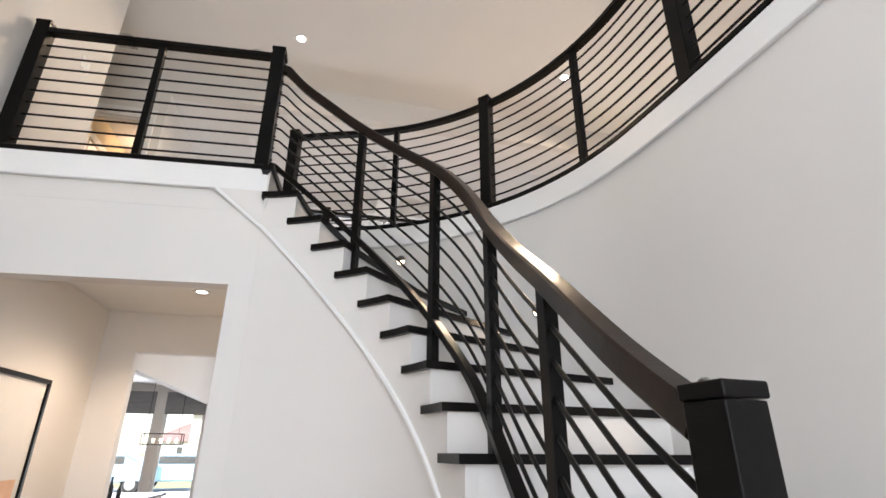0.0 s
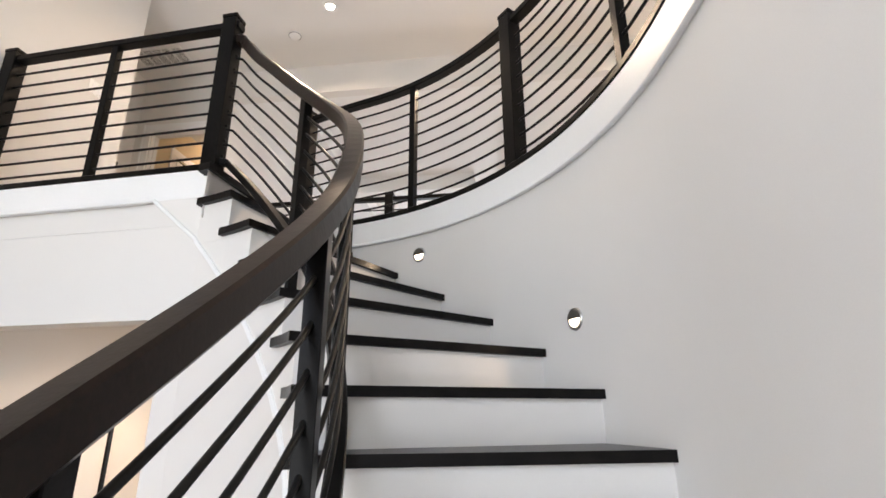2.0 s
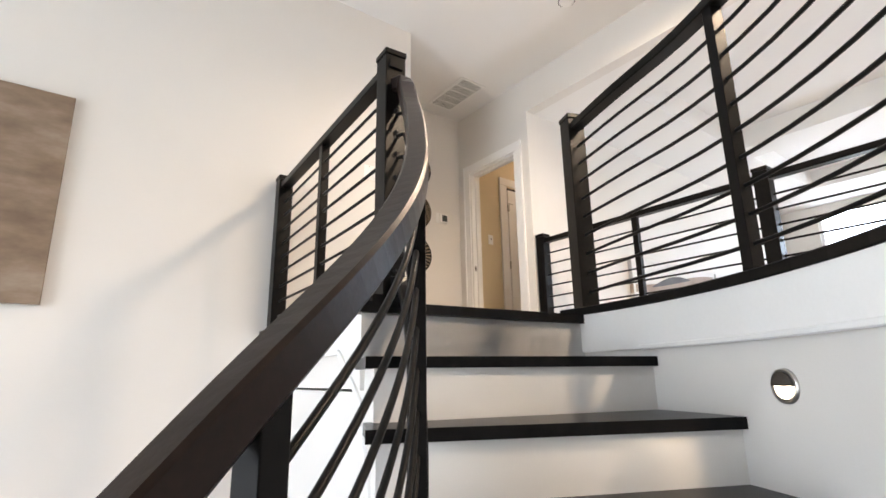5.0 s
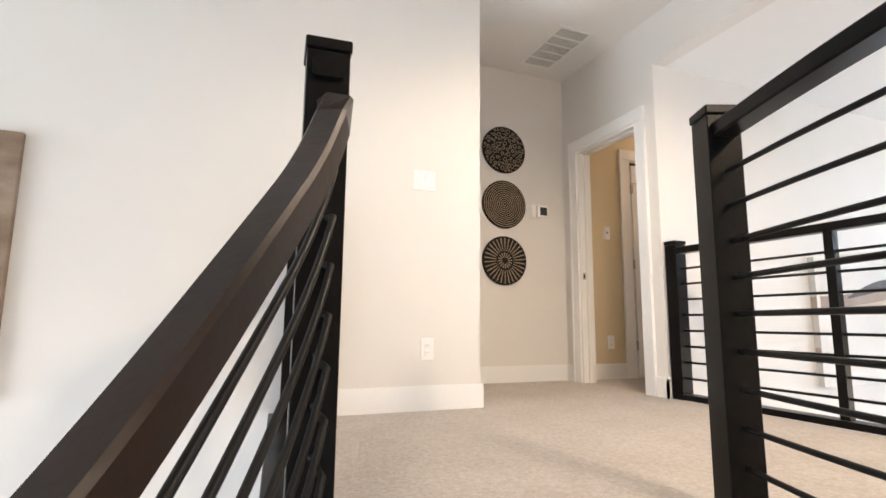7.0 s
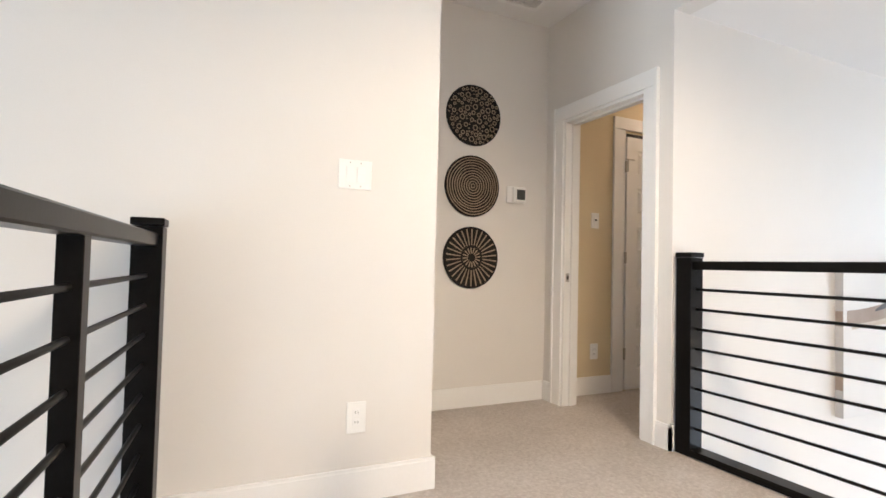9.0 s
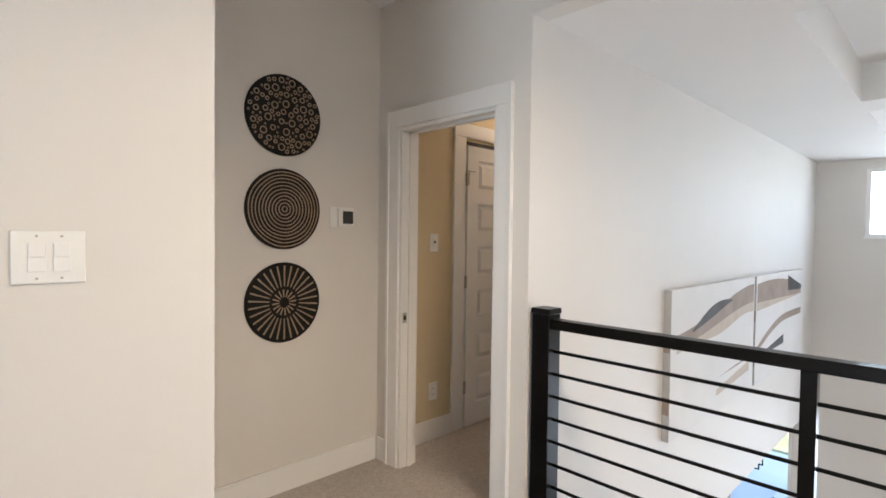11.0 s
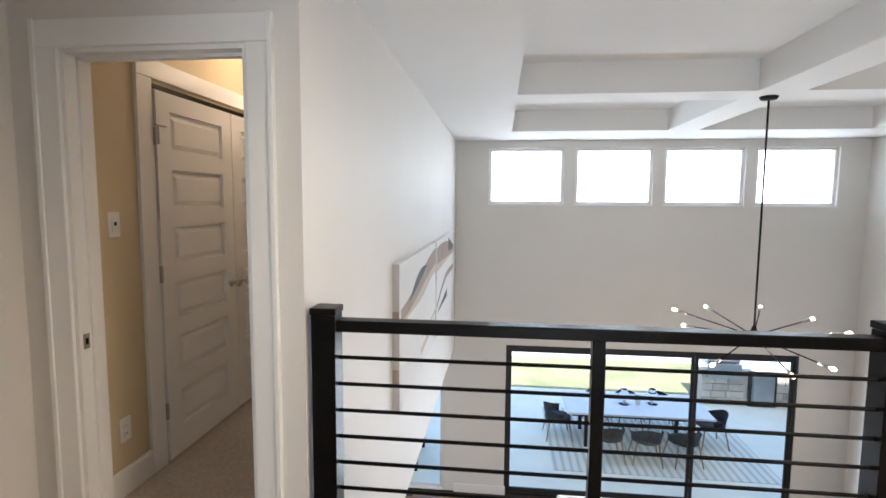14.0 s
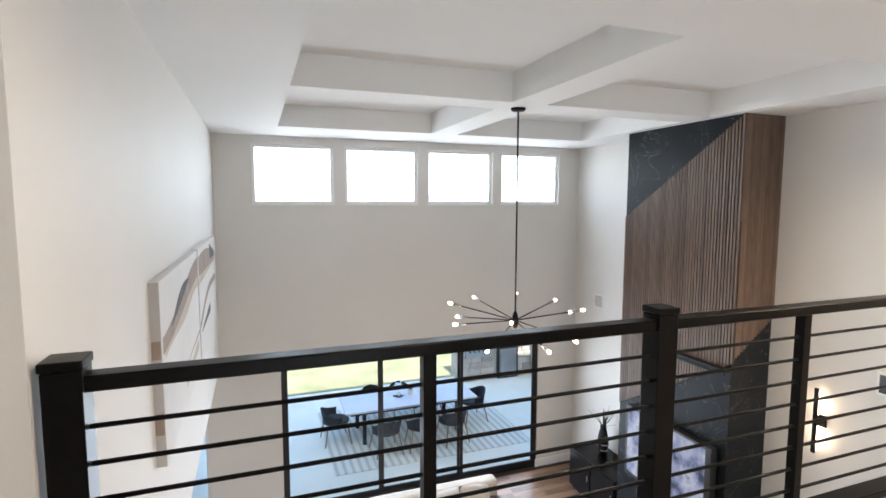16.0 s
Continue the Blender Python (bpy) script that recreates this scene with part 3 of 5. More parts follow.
def closet_door(y0, y1, n):
    d = thing("door_" + n, (CR, (y0 + y1) / 2, U), "white painted six panel closet door", "door", kind="structure")
    x = CR + 0.004
    t = 0.026
    a, b = y0 + 0.003, y1 - 0.003
    z0, z1 = U + 0.012, CT - 0.035
    bm = box(x, a, z0, x + t, a + 0.115, z1)
    box(x, b - 0.115, z0, x + t, b, z1, bm=bm)
    h = (z1 - z0 - 0.16) / 6
    box(x, a + 0.115, z0, x + t, b - 0.115, z0 + 0.16, bm=bm)
    for k in range(6):
        top = z0 + 0.16 + h * (k + 1)
        box(x, a + 0.115, top - 0.10, x + t, b - 0.115, top, bm=bm)
    part("door_leaf", bm, TRIM, d)
    for k in range(6):
        lo, hi = z0 + 0.16 + h * k, z0 + 0.16 + h * (k + 1) - 0.10
        pb = box(x, a + 0.115, lo, x + 0.004, b - 0.115, hi)
        own = bmesh.new()
        q = [(a + 0.130, lo + 0.015), (b - 0.130, lo + 0.015), (b - 0.130, hi - 0.015), (a + 0.130, hi - 0.015)]
        w = [(a + 0.155, lo + 0.040), (b - 0.155, lo + 0.040), (b - 0.155, hi - 0.040), (a + 0.155, hi - 0.040)]
        va = [own.verts.new((x + 0.004, yy, zz)) for yy, zz in q]
        vb = [own.verts.new((x + 0.022, yy, zz)) for yy, zz in w]
        for i in range(4):
            own.faces.new((va[i], va[(i + 1) % 4], vb[(i + 1) % 4], vb[i]))
        own.faces.new(vb)
        join(pb, own)
        part("panel", pb, TRIM, d)
    return d


d1 = closet_door(CY0, CYM, "1")
d2 = closet_door(CYM, CY1, "2")
for d, y in ((d1, CYM - 0.06), (d2, CYM + 0.06)):
    kb = lathe([(0.028, 0), (0.030, 0.006), (0.012, 0.012), (0.011, 0.035), (0.026, 0.045), (0.030, 0.058), (0.022, 0.068), (0.004, 0.071)], 20)
    kb.transform(pose(CR + 0.03, y, 4.22, 0, 90, 0))
    part("knob", kb, NICKEL, d, "round satin nickel knob", smooth=True)
for z in (3.61, 4.37, 5.10):
    part("hinge", box(CR + 0.006, CY0 - 0.009, z - 0.045, CR + 0.034, CY0 + 0.006, z + 0.045, 0.002), NICKEL, d1)
# black strip painting the shade in the gap above the leaves
part("head_track", box(CR + 0.002, CY0, CT - 0.030, CR + 0.010, CY1, CT - 0.002), BLACKMETAL, d1)
hk = thing("door_hook", (CR + 0.02, CY0 + 0.05, 5.10), "bent nickel hook hanging on the closet door", "hook")
part("arm", box(CR + 0.028, CY0 - 0.01, 5.155, CR + 0.040, CY0 + 0.075, 5.162, 0.001), NICKEL, hk)
part("drop", box(CR + 0.034, CY0 + 0.005, 5.06, CR + 0.040, CY0 + 0.012, 5.16, 0.001), NICKEL, hk)

# ---- plates, thermostat, vents, lamps ----


def plate(name, label, cat, loc, yaw, w, h, kind):
    """A wall plate facing +x before it is turned by yaw about z."""
    t = thing(name, loc, label, cat)
    m = pose(*loc, 0, 0, yaw)

    def add(n, bm, mat):
        bm.transform(m)
        part(n, bm, mat, t)
    add("cover", box(0, -w / 2, -h / 2, 0.006, w / 2, h / 2, 0.002), PLASTIC)
    if kind == "rocker2":
        for y in (-0.023, 0.023):
            bm = box(0.006, y - 0.0165, -0.033, 0.009, y + 0.0165, 0.033, 0.001)
            bm2 = box(0.009, y - 0.015, 0.0, 0.0115, y + 0.015, 0.031, 0.001)
            add("rocker", join(bm, bm2), TRIM)
        for y in (-0.023, 0.023):
            for z in (-0.048, 0.048):
                add("screw", cyl(0.003, 0.003, 0.002, 8, m=pose(0.006, y, z, 0, 90, 0)), NICKEL)
    elif kind == "toggle":
        add("rocker", box(0.006, -0.016, -0.032, 0.009, 0.016, 0.032, 0.001), TRIM)
        add("lever", box(0.009, -0.004, -0.004, 0.017, 0.004, 0.012, 0.001), SCREEN)
    else:
        for z in (-0.02, 0.02):
            add("socket", box(0.006, -0.016, z - 0.015, 0.0085, 0.016, z + 0.015, 0.002), TRIM)
            for y in (-0.006, 0.006):
                add("slot", box(0.0085, y - 0.001, z - 0.004, 0.0089, y + 0.001, z + 0.006), SCREEN)
    return t


plate("light_switch", "white double rocker light switch on the hall wall", "light switch", (XS, 1.164, 4.638), 0, 0.138, 0.12, "rocker2")
plate("wall_outlet", "white double power outlet on the hall wall", "outlet", (XS, 1.197, 3.652), 0, 0.08, 0.125, "outlet")
plate("light_switch", "white single light switch on the beige wall", "light switch", (CR, 3.36, 4.65), 0, 0.075, 0.12, "toggle")
plate("wall_outlet", "white power outlet on the beige wall", "outlet", (CR, 3.365, 3.64), 0, 0.075, 0.12, "outlet")

th = thing("thermostat", (XD, 2.64, 4.795), "white thermostat with a dark grey display", "thermostat")
part("base", box(XD, 2.562, 4.735, XD + 0.008, 2.715, 4.855, 0.003), PLASTIC, th)
part("body", box(XD + 0.008, 2.605, 4.742, XD + 0.028, 2.712, 4.848, 0.004), PLASTIC, th)
part("display", box(XD + 0.028, 2.634, 4.760, XD + 0.0295, 2.704, 4.832), SCREEN, th)


def ceiling_vent(x0, y0, x1, y1, z, rows):
    v = thing("ceiling_vent", ((x0 + x1) / 2, (y0 + y1) / 2, z), "white return air grille in the hall ceiling", "vent")
    f = box(x0, y0, z - 0.008, x0 + 0.03, y1, z - 0.0005)
    box(x1 - 0.03, y0, z - 0.008, x1, y1, z - 0.0005, bm=f)
    box(x0 + 0.03, y0, z - 0.008, x1 - 0.03, y0 + 0.03, z - 0.0005, bm=f)
    box(x0 + 0.03, y1 - 0.03, z - 0.008, x1 - 0.03, y1, z - 0.0005, bm=f)
    for k in range(1, rows):
        x = x0 + 0.03 + (x1 - x0 - 0.06) * k / rows
        box(x - 0.008, y0 + 0.03, z - 0.008, x + 0.008, y1 - 0.03, z - 0.0005, bm=f)
    part("frame", f, PLASTIC, v)
    # no duct is built: the sheet's dark colour gives its shade
    part("backing", box(x0 + 0.03, y0 + 0.03, z - 0.002, x1 - 0.03, y1 - 0.03, z - 0.0006), SCREEN, v, "dark sheet painting the shade behind the slats")
    n = 40
    for k in range(n):
        x = x0 + 0.035 + (x1 - x0 - 0.07) * (k + 0.5) / n
        part("slat", box(x - 0.004, y0 + 0.03, z - 0.006, x + 0.003, y1 - 0.03, z - 0.0045), PLASTIC, v)
    return v


ceiling_vent(-3.73, 2.35, -3.10, 2.67, HALL_CEIL, 5)

GREYVENT = surface("grey_vent_slat", (0.30, 0.29, 0.28), (0.36, 0.35, 0.34), 0.5, 8, 200, 0.02, 0.0003)
WG = thing("wall_grille", (XW, 8.49, 3.12), "white square wall grille", "vent")
part("frame", box(XW - 0.012, 8.38, 3.00, XW, 8.60, 3.23, 0.003), PLASTIC, WG)
for k in range(7):
    part("slat", box(XW - 0.016, 8.40, 3.02 + k * 0.028, XW - 0.012, 8.58, 3.034 + k * 0.028), GREYVENT, WG)
WG = thing("wall_return", (XW, 4.28, 3.115), "small dark framed panel on the living room wall", "panel")
part("frame", box(XW - 0.014, 4.16, 3.00, XW, 4.36, 3.22, 0.003), PLASTIC, WG)
part("face", box(XW - 0.017, 4.185, 3.025, XW - 0.014, 4.335, 3.195), SCREEN, WG)


def downlight(x, y, z, label):
    t = thing("downlight", (x, y, z), label, "ceiling light", group="recessed ceiling lights")
    bm = lathe([(0.045, -0.002), (0.052, -0.006), (0.078, -0.005), (0.082, 0.0), (0.045, 0.0)], 28)
    bm.transform(Matrix.Translation((x, y, z)))
    part("trim_ring", bm, PLASTIC, t, smooth=True)
    part("lens", cyl(0.044, 0.044, 0.002, 24, m=Matrix.Translation((x, y, z - 0.004))), LEDLIT, t, "glowing round lens")


for lx, ly in ((-1.2, 2.0), (2.1, 1.9)):
    downlight(lx, ly, HALL_CEIL - 0.0005, "lit round recessed light in the upper ceiling")
downlight(-1.75, 1.95, 2.9195, "lit round recessed light in the lower hall ceiling")
sm = thing("smoke_detector", (-1.72, 2.35, HALL_CEIL), "white round smoke detector on the ceiling", "smoke detector")
bm = lathe([(0.065, 0), (0.067, -0.015), (0.055, -0.032), (0.02, -0.036), (0.004, -0.036)], 28)
bm.transform(Matrix.Translation((-1.72, 2.35, HALL_CEIL)))
part("body", bm, PLASTIC, sm, smooth=True)
bm = lathe([(0.058, -0.016), (0.0685, -0.017), (0.0685, -0.020), (0.056, -0.021)], 28)
bm.transform(Matrix.Translation((-1.72, 2.35, HALL_CEIL)))
part("slot_ring", bm, SCREEN, sm, smooth=True)


HOOD = surface("dark_nickel_hood", (0.10, 0.09, 0.08), (0.16, 0.145, 0.13), 0.35, 8, 200, 0.03, 0.0003, metal=0.7)


def step_light(x, y, z):
    """Round wall light with a hooded upper half, facing the stair."""
    d = Vector((CX - x, CY - y, 0)) if y > CY else Vector((-1, 0, 0))
    yaw = math.degrees(math.atan2(d.y, d.x))
    t = thing("step_light", (x, y, z), "small round lit step light with a nickel hood", "step light", group="step lights along the stair wall")
    m = pose(x, y, z, 0, 90, yaw)
    ring = lathe([(0.040, 0.004), (0.047, 0.006), (0.050, -0.02), (0.036, -0.02), (0.036, 0.002)], 28)
    ring.transform(m)
    part("ring", ring, NICKEL, t, smooth=True)
    own = bmesh.new()
    pts = [(0.038 * math.cos(a), 0.038 * math.sin(a)) for a in [math.pi * k / 14 for k in range(15)]]
    lo = [own.verts.new((b * 0 + 0.001, a, b)) for a, b in pts]
    hi = [own.verts.new((0.013, a, b)) for a, b in pts]
    own.faces.new(lo)
    own.faces.new(hi)
    for i in range(15):
        own.faces.new((lo[i], lo[(i + 1) % 15], hi[(i + 1) % 15], hi[i]))
    own.transform(pose(x, y, z, 0, 0, yaw))
    part("hood", own, HOOD, t, "dark half round hood")
    ln = cyl(0.035, 0.034, 0.0065, 24, m=m)
    part("lens", ln, STEPLIT, t, "glowing lower lens")
    e = Vector((x, y, z - 0.01)) + d.normalized() * 0.03
    lamp("step_glow", e, 0.9, WARM, 0.02, 95, aim=e + d.normalized() * 0.8 + Vector((0, 0, -0.6)))


for th_deg, z in ((60.1, 3.017), (29.5, 2.44)):
    p = polar(RO - 0.004, th_deg)
    step_light(p.x, p.y, z)
step_light(outer(8.72).x - 0.004, -0.933, 1.835)


# ---- carved wall discs ----
TAN = surface("carved_tan_groove", (0.28, 0.21, 0.14), (0.38, 0.29, 0.20), 0.7, 12, 150, 0.1, 0.001)
DISCBLACK = surface("black_disc_wood", (0.005, 0.0045, 0.004), (0.013, 0.0115, 0.010), 0.6, 9, 110, 0.2, 0.001, gloss=0.25)
RD = 0.212


def disc(z, label):
    t = thing("wall_disc", (XD, 2.28, z), label, "wall art", group="three carved discs on the hall wall")
    bm = lathe([(RD - 0.004, 0), (RD, 0.004), (RD, 0.014), (RD - 0.005, 0.018), (0.001, 0.018)], 64)
    bm.transform(pose(XD, 2.28, z, 0, 90, 0))
    part("board", bm, DISCBLACK, t)
    return t


def ring_at(y, z, r, w, seg=28, wob=0.0):
    """A flat ring proud of the disc's face."""
    bm = bmesh.new()
    prof = [(r - w / 2, 0.0), (r - w / 2, 0.0022), (r + w / 2, 0.0022), (r + w / 2, 0.0)]
    rings = []
    for i in range(seg):
        a = 2 * math.pi * i / seg
        k = 1 + wob * math.sin(3 * a + r * 60) + wob * 0.6 * math.sin(7 * a + r * 40)
        rings.append([bm.verts.new((XD + 0.0178 + h, y + q * k * math.cos(a), z + q * k * math.sin(a))) for q, h in prof])
    for i in range(seg):
        a, b = rings[i], rings[(i + 1) % seg]
        for k in range(3):
            bm.faces.new((a[k], a[k + 1], b[k + 1], b[k]))
    return bm


t1 = disc(5.32, "black disc carved with many small tan rings")
rng = random.Random(4)
placed = []
for size in [0.021] * 12 + [0.016] * 22 + [0.011] * 34 + [0.006] * 40:
    for _ in range(120):
        a, q = rng.uniform(0, 6.283), (RD - size - 0.008) * math.sqrt(rng.random())
        c = (q * math.cos(a), q * math.sin(a), size)
        if all(math.hypot(c[0] - o[0], c[1] - o[1]) > c[2] + o[2] + 0.005 for o in placed):
            placed.append(c)
            break
for y, z, r in placed:
    part("ring", ring_at(2.28 + y, 5.32 + z, r * 0.8, min(0.006, r * 0.5), 16), TAN, t1)
t2 = disc(4.828, "black disc carved with tan concentric rings")
for k in range(1, 12):
    part("ring", ring_at(2.28, 4.828, -0.004 + k * 0.0182, 0.0058, 56, 0.008 if k > 3 else 0), TAN, t2)
t3 = disc(4.334, "black disc carved with tan sunburst rays")


def ray_bar(a, r0, r1, w0, w1):
    own = bmesh.new()
    v = []
    for h in (0.0, 0.0022):
        v.append([own.verts.new((h, s * w, r)) for r, w, s in ((r0, w0, -1), (r0, w0, 1), (r1, w1, 1), (r1, w1, -1))])
    own.faces.new(v[1])
    for i in range(4):
        own.faces.new((v[0][i], v[0][(i + 1) % 4], v[1][(i + 1) % 4], v[1][i]))
    own.transform(pose(XD + 0.0178, 2.28, 4.334, a, 0, 0))
    return own


for k in range(30):
    part("ray", ray_bar(k * 12.0, 0.085, 0.196, 0.0028, 0.005), TAN, t3)
for k in range(16):
    part("ray", ray_bar(k * 22.5 + 5, 0.028, 0.068, 0.0025, 0.0045), TAN, t3)

# ---- pictures ----


def blotch(name, stops, scale, stretch=(1, 1, 1)):
    def build(nt, b):
        v = coords(nt, stretch)
        n1 = noise_tex(nt, v, scale, 5, 0.6)
        nt.links.new(ramp(nt, n1, stops), b.inputs["Base Color"])
        b.inputs["Roughness"].default_value = 0.7
        bump(nt, b, noise_tex(nt, v, 300, 2), 0.2, 0.001)
    return node_mat(name, build)


BROWN = blotch("brown_canvas", [(0.3, (0.13, 0.085, 0.055)), (0.5, (0.22, 0.155, 0.105)), (0.7, (0.32, 0.25, 0.19))], 2.2, (1, 1, 2.5))
CANVAS = surface("white_canvas", (0.66, 0.65, 0.63), (0.72, 0.71, 0.69), 0.75, 3, 300, 0.2, 0.001)
GREYEDGE = surface("canvas_grey", (0.42, 0.41, 0.40), (0.50, 0.49, 0.48), 0.7, 3, 200, 0.1, 0.001)
TAUPE = surface("paint_taupe", (0.26, 0.20, 0.16), (0.36, 0.29, 0.24), 0.7, 6, 200, 0.1, 0.001)
SAND = surface("paint_sand", (0.45, 0.38, 0.31), (0.55, 0.48, 0.40), 0.7, 6, 200, 0.1, 0.001)
CHAR = surface("paint_charcoal", (0.06, 0.06, 0.065), (0.11, 0.11, 0.115), 0.7, 6, 200, 0.1, 0.001)
PEACH = blotch("peach_wash", [(0.3, (0.55, 0.30, 0.17)), (0.7, (0.72, 0.50, 0.36))], 3.0)

bp = thing("canvas_painting", (XS, -1.4, 3.45), "large brown abstract canvas on the tall white wall", "painting")
part("canvas", box(XS, -2.05, 3.45, XS + 0.035, -0.766, 4.635, 0.004), BROWN, bp)
part("stretcher", box(XS + 0.001, -2.04, 3.46, XS + 0.020, -0.776, 4.625), GREYEDGE, bp)

fp = thing("framed_print", (XS, 1.45, 0.9), "black framed abstract print with a peach block", "picture")
y0, y1, z0, z1 = 0.85, 2.06, 0.85, 2.10
f = box(XS, y0, z0, XS + 0.035, y0 + 0.035, z1, 0.002)
box(XS, y1 - 0.035, z0, XS + 0.035, y1, z1, 0.002, bm=f)
box(XS, y0 + 0.035, z0, XS + 0.035, y1 - 0.035, z0 + 0.035, 0.002, bm=f)
box(XS, y0 + 0.035, z1 - 0.035, XS + 0.035, y1 - 0.035, z1, 0.002, bm=f)
part("frame", f, BLACKWOOD, fp)
part("print", box(XS + 0.001, y0 + 0.035, z0 + 0.035, XS + 0.014, y1 - 0.035, z1 - 0.035), CANVAS, fp)
part("colour_block", box(XS + 0.0142, y0 + 0.30, z0 + 0.09, XS + 0.0150, y1 - 0.10, z0 + 0.50), PEACH, fp, "peach painted block")
for k in range(2):
    part("stroke", box(XS + 0.0152, y0 + 0.48 + k * 0.14, z0 + 0.36 + 0.1 * k, XS + 0.0156, y0 + 0.70 + k * 0.14, z0 + 0.364 + 0.1 * k), CHAR, fp, "thin dark sketch line")


def band(pts_lo, pts_hi, x):
    """A painted band on the canvas face at x: (y, z) lines below and above."""
    bm = bmesh.new()
    n = len(pts_lo)
    a = [bm.verts.new((x, y, z)) for y, z in pts_lo]
    b = [bm.verts.new((x, y, z)) for y, z in pts_hi]
    a2 = [bm.verts.new((x - 0.001, y, z)) for y, z in pts_lo]
    b2 = [bm.verts.new((x - 0.001, y, z)) for y, z in pts_hi]
    for i in range(n - 1):
        bm.faces.new((a[i], a[i + 1], b[i + 1], b[i]))
        bm.faces.new((a[i], a2[i], a2[i + 1], a[i + 1]))
        bm.faces.new((b[i], b[i + 1], b2[i + 1], b2[i]))
    return bm


def canvas_pair(y0, y1, first):
    z0, z1 = 3.335, 4.355
    x = XL + 0.05
    c = thing("canvas_painting", (XL, (y0 + y1) / 2, z0), "white canvas panel with grey and taupe hill shapes" if first else "second canvas panel continuing the taupe hill shapes", "painting", group="pair of canvas panels")
    part("canvas", box(XL, y0, z0, x, y1, z1, 0.004), CANVAS, c)
    part("side_band", box(XL + 0.001, y0 - 0.0008, z1 - 0.42, x - 0.004, y0 + 0.002, z1 - 0.32), TAUPE, c)
    part("side_band", box(XL + 0.001, y0 - 0.0008, z0 + 0.18, x - 0.004, y0 + 0.002, z0 + 0.30), TAUPE, c)
    w = y1 - y0
    ys = span(y0 + 0.02, y1 - 0.02, 24)

    part("edge", box(XL + 0.0005, y0 - 0.0006, z0 + 0.002, x - 0.001, y0 + 0.001, z1 - 0.002), GREYEDGE, c, "grey painted canvas edge")

    def rise(u):
        return u * u * (3 - 2 * u)

    def line(f, a, b):
        us = span(a, b, 16)
        return [(y0 + w * u, z0 + (z1 - z0) * f(u)) for u in us]
    if first:
        shapes = ((lambda u: 0.60 + 0.18 * rise(u), lambda u: 0.69 + 0.25 * rise(u), 0.02, 0.985, TAUPE),
                  (lambda u: 0.555 + 0.13 * rise(u) + 0.02 * math.sin(9 * u), lambda u: 0.60 + 0.18 * rise(u), 0.05, 0.985, SAND),
                  (lambda u: 0.655 + 0.25 * rise(u), lambda u: 0.665 + 0.25 * rise(u) + 0.075 * math.sin(math.pi * (u - 0.2) / 0.46), 0.20, 0.66, CHAR),
                  (lambda u: 0.25 + 0.05 * u * u, lambda u: 0.255 + 0.11 * (u - 0.5) ** 0.8, 0.52, 0.985, TAUPE),
                  (lambda u: 0.06 + 0.13 * u, lambda u: 0.07 + 0.21 * u, 0.48, 0.93, SAND))
    else:
        shapes = ((lambda u: 0.76 - 0.03 * u, lambda u: 0.925 + 0.16 * u - 0.28 * u * u, 0.015, 0.95, TAUPE),
                  (lambda u: 0.68 + 0.05 * u, lambda u: 0.76 - 0.03 * u, 0.015, 0.90, SAND),
                  (lambda u: 0.80 - 0.06 * (u - 0.6), lambda u: 0.97 - 0.40 * (u - 0.6), 0.62, 0.955, CHAR),
                  (lambda u: 0.28 + 0.22 * math.sin(min(1.0, u * 1.6) * 1.571), lambda u: 0.33 + 0.24 * math.sin(min(1.0, u * 1.6) * 1.571), 0.015, 0.96, TAUPE),
                  (lambda u: 0.24 + 0.03 * u, lambda u: 0.245 + 0.19 * u, 0.06, 0.55, CHAR))
    for k, (lo, hi, a, b, mat) in enumerate(shapes):
        part("painted_shape", band(line(lo, a, b), line(hi, a, b), x + 0.0012 + 0.0006 * (mat is CHAR)), mat, c)


canvas_pair(4.43, 6.32, True)
canvas_pair(6.38, 8.27, False)

# ---- windows and sliding door ----


def window(n, x0, x1, z0, z1, mull=0):
    w = thing("window_" + n, ((x0 + x1) / 2, YN, z0), "white framed window with clear glass", "window", kind="structure")
    t = 0.045
    ya, yb = YN + 0.05, YN + 0.11
    f = box(x0, ya, z0, x0 + t, yb, z1)
    box(x1 - t, ya, z0, x1, yb, z1, bm=f)
    box(x0 + t, ya, z0, x1 - t, yb, z0 + t, bm=f)
    box(x0 + t, ya, z1 - t, x1 - t, yb, z1, bm=f)
    part("window_frame", f, TRIM, w)
    part("sill", box(x0 - 0.012, YN - 0.012, z0 - 0.018, x1 + 0.012, YN + 0.05, z0 + 0.002, 0.003), TRIM, w)
    g = part("pane", box(x0 + t, YN + 0.076, z0 + t, x1 - t, YN + 0.082, z1 - t), GLASS, w)
    g.visible_shadow = False
    return w


for i, (a, b) in enumerate(CLER):
    window(str(i + 1), a, b, 4.74, 5.595)
for i, (a, b) in enumerate(DIN):
    window(str(i + 5), a, b, (0.7, 0.02)[i], 2.7)
SHADE = surface("grey_roman_shade", (0.20, 0.20, 0.21), (0.27, 0.27, 0.28), 0.85, 5, 90, 0.2, 0.002, stretch=(1, 1, 8))
for a, b in DIN:
    sh = thing("roman_shade", ((a + b) / 2, YN, 2.3), "grey fabric roman shade half drawn at the window top", "window shade")
    for k in range(4):
        part("fold", box(a + 0.01, YN - 0.05 + 0.006 * k, 2.70 - 0.11 * (k + 1), b - 0.01, YN - 0.02 + 0.004 * k, 2.705 - 0.11 * k, 0.006), SHADE, sh)

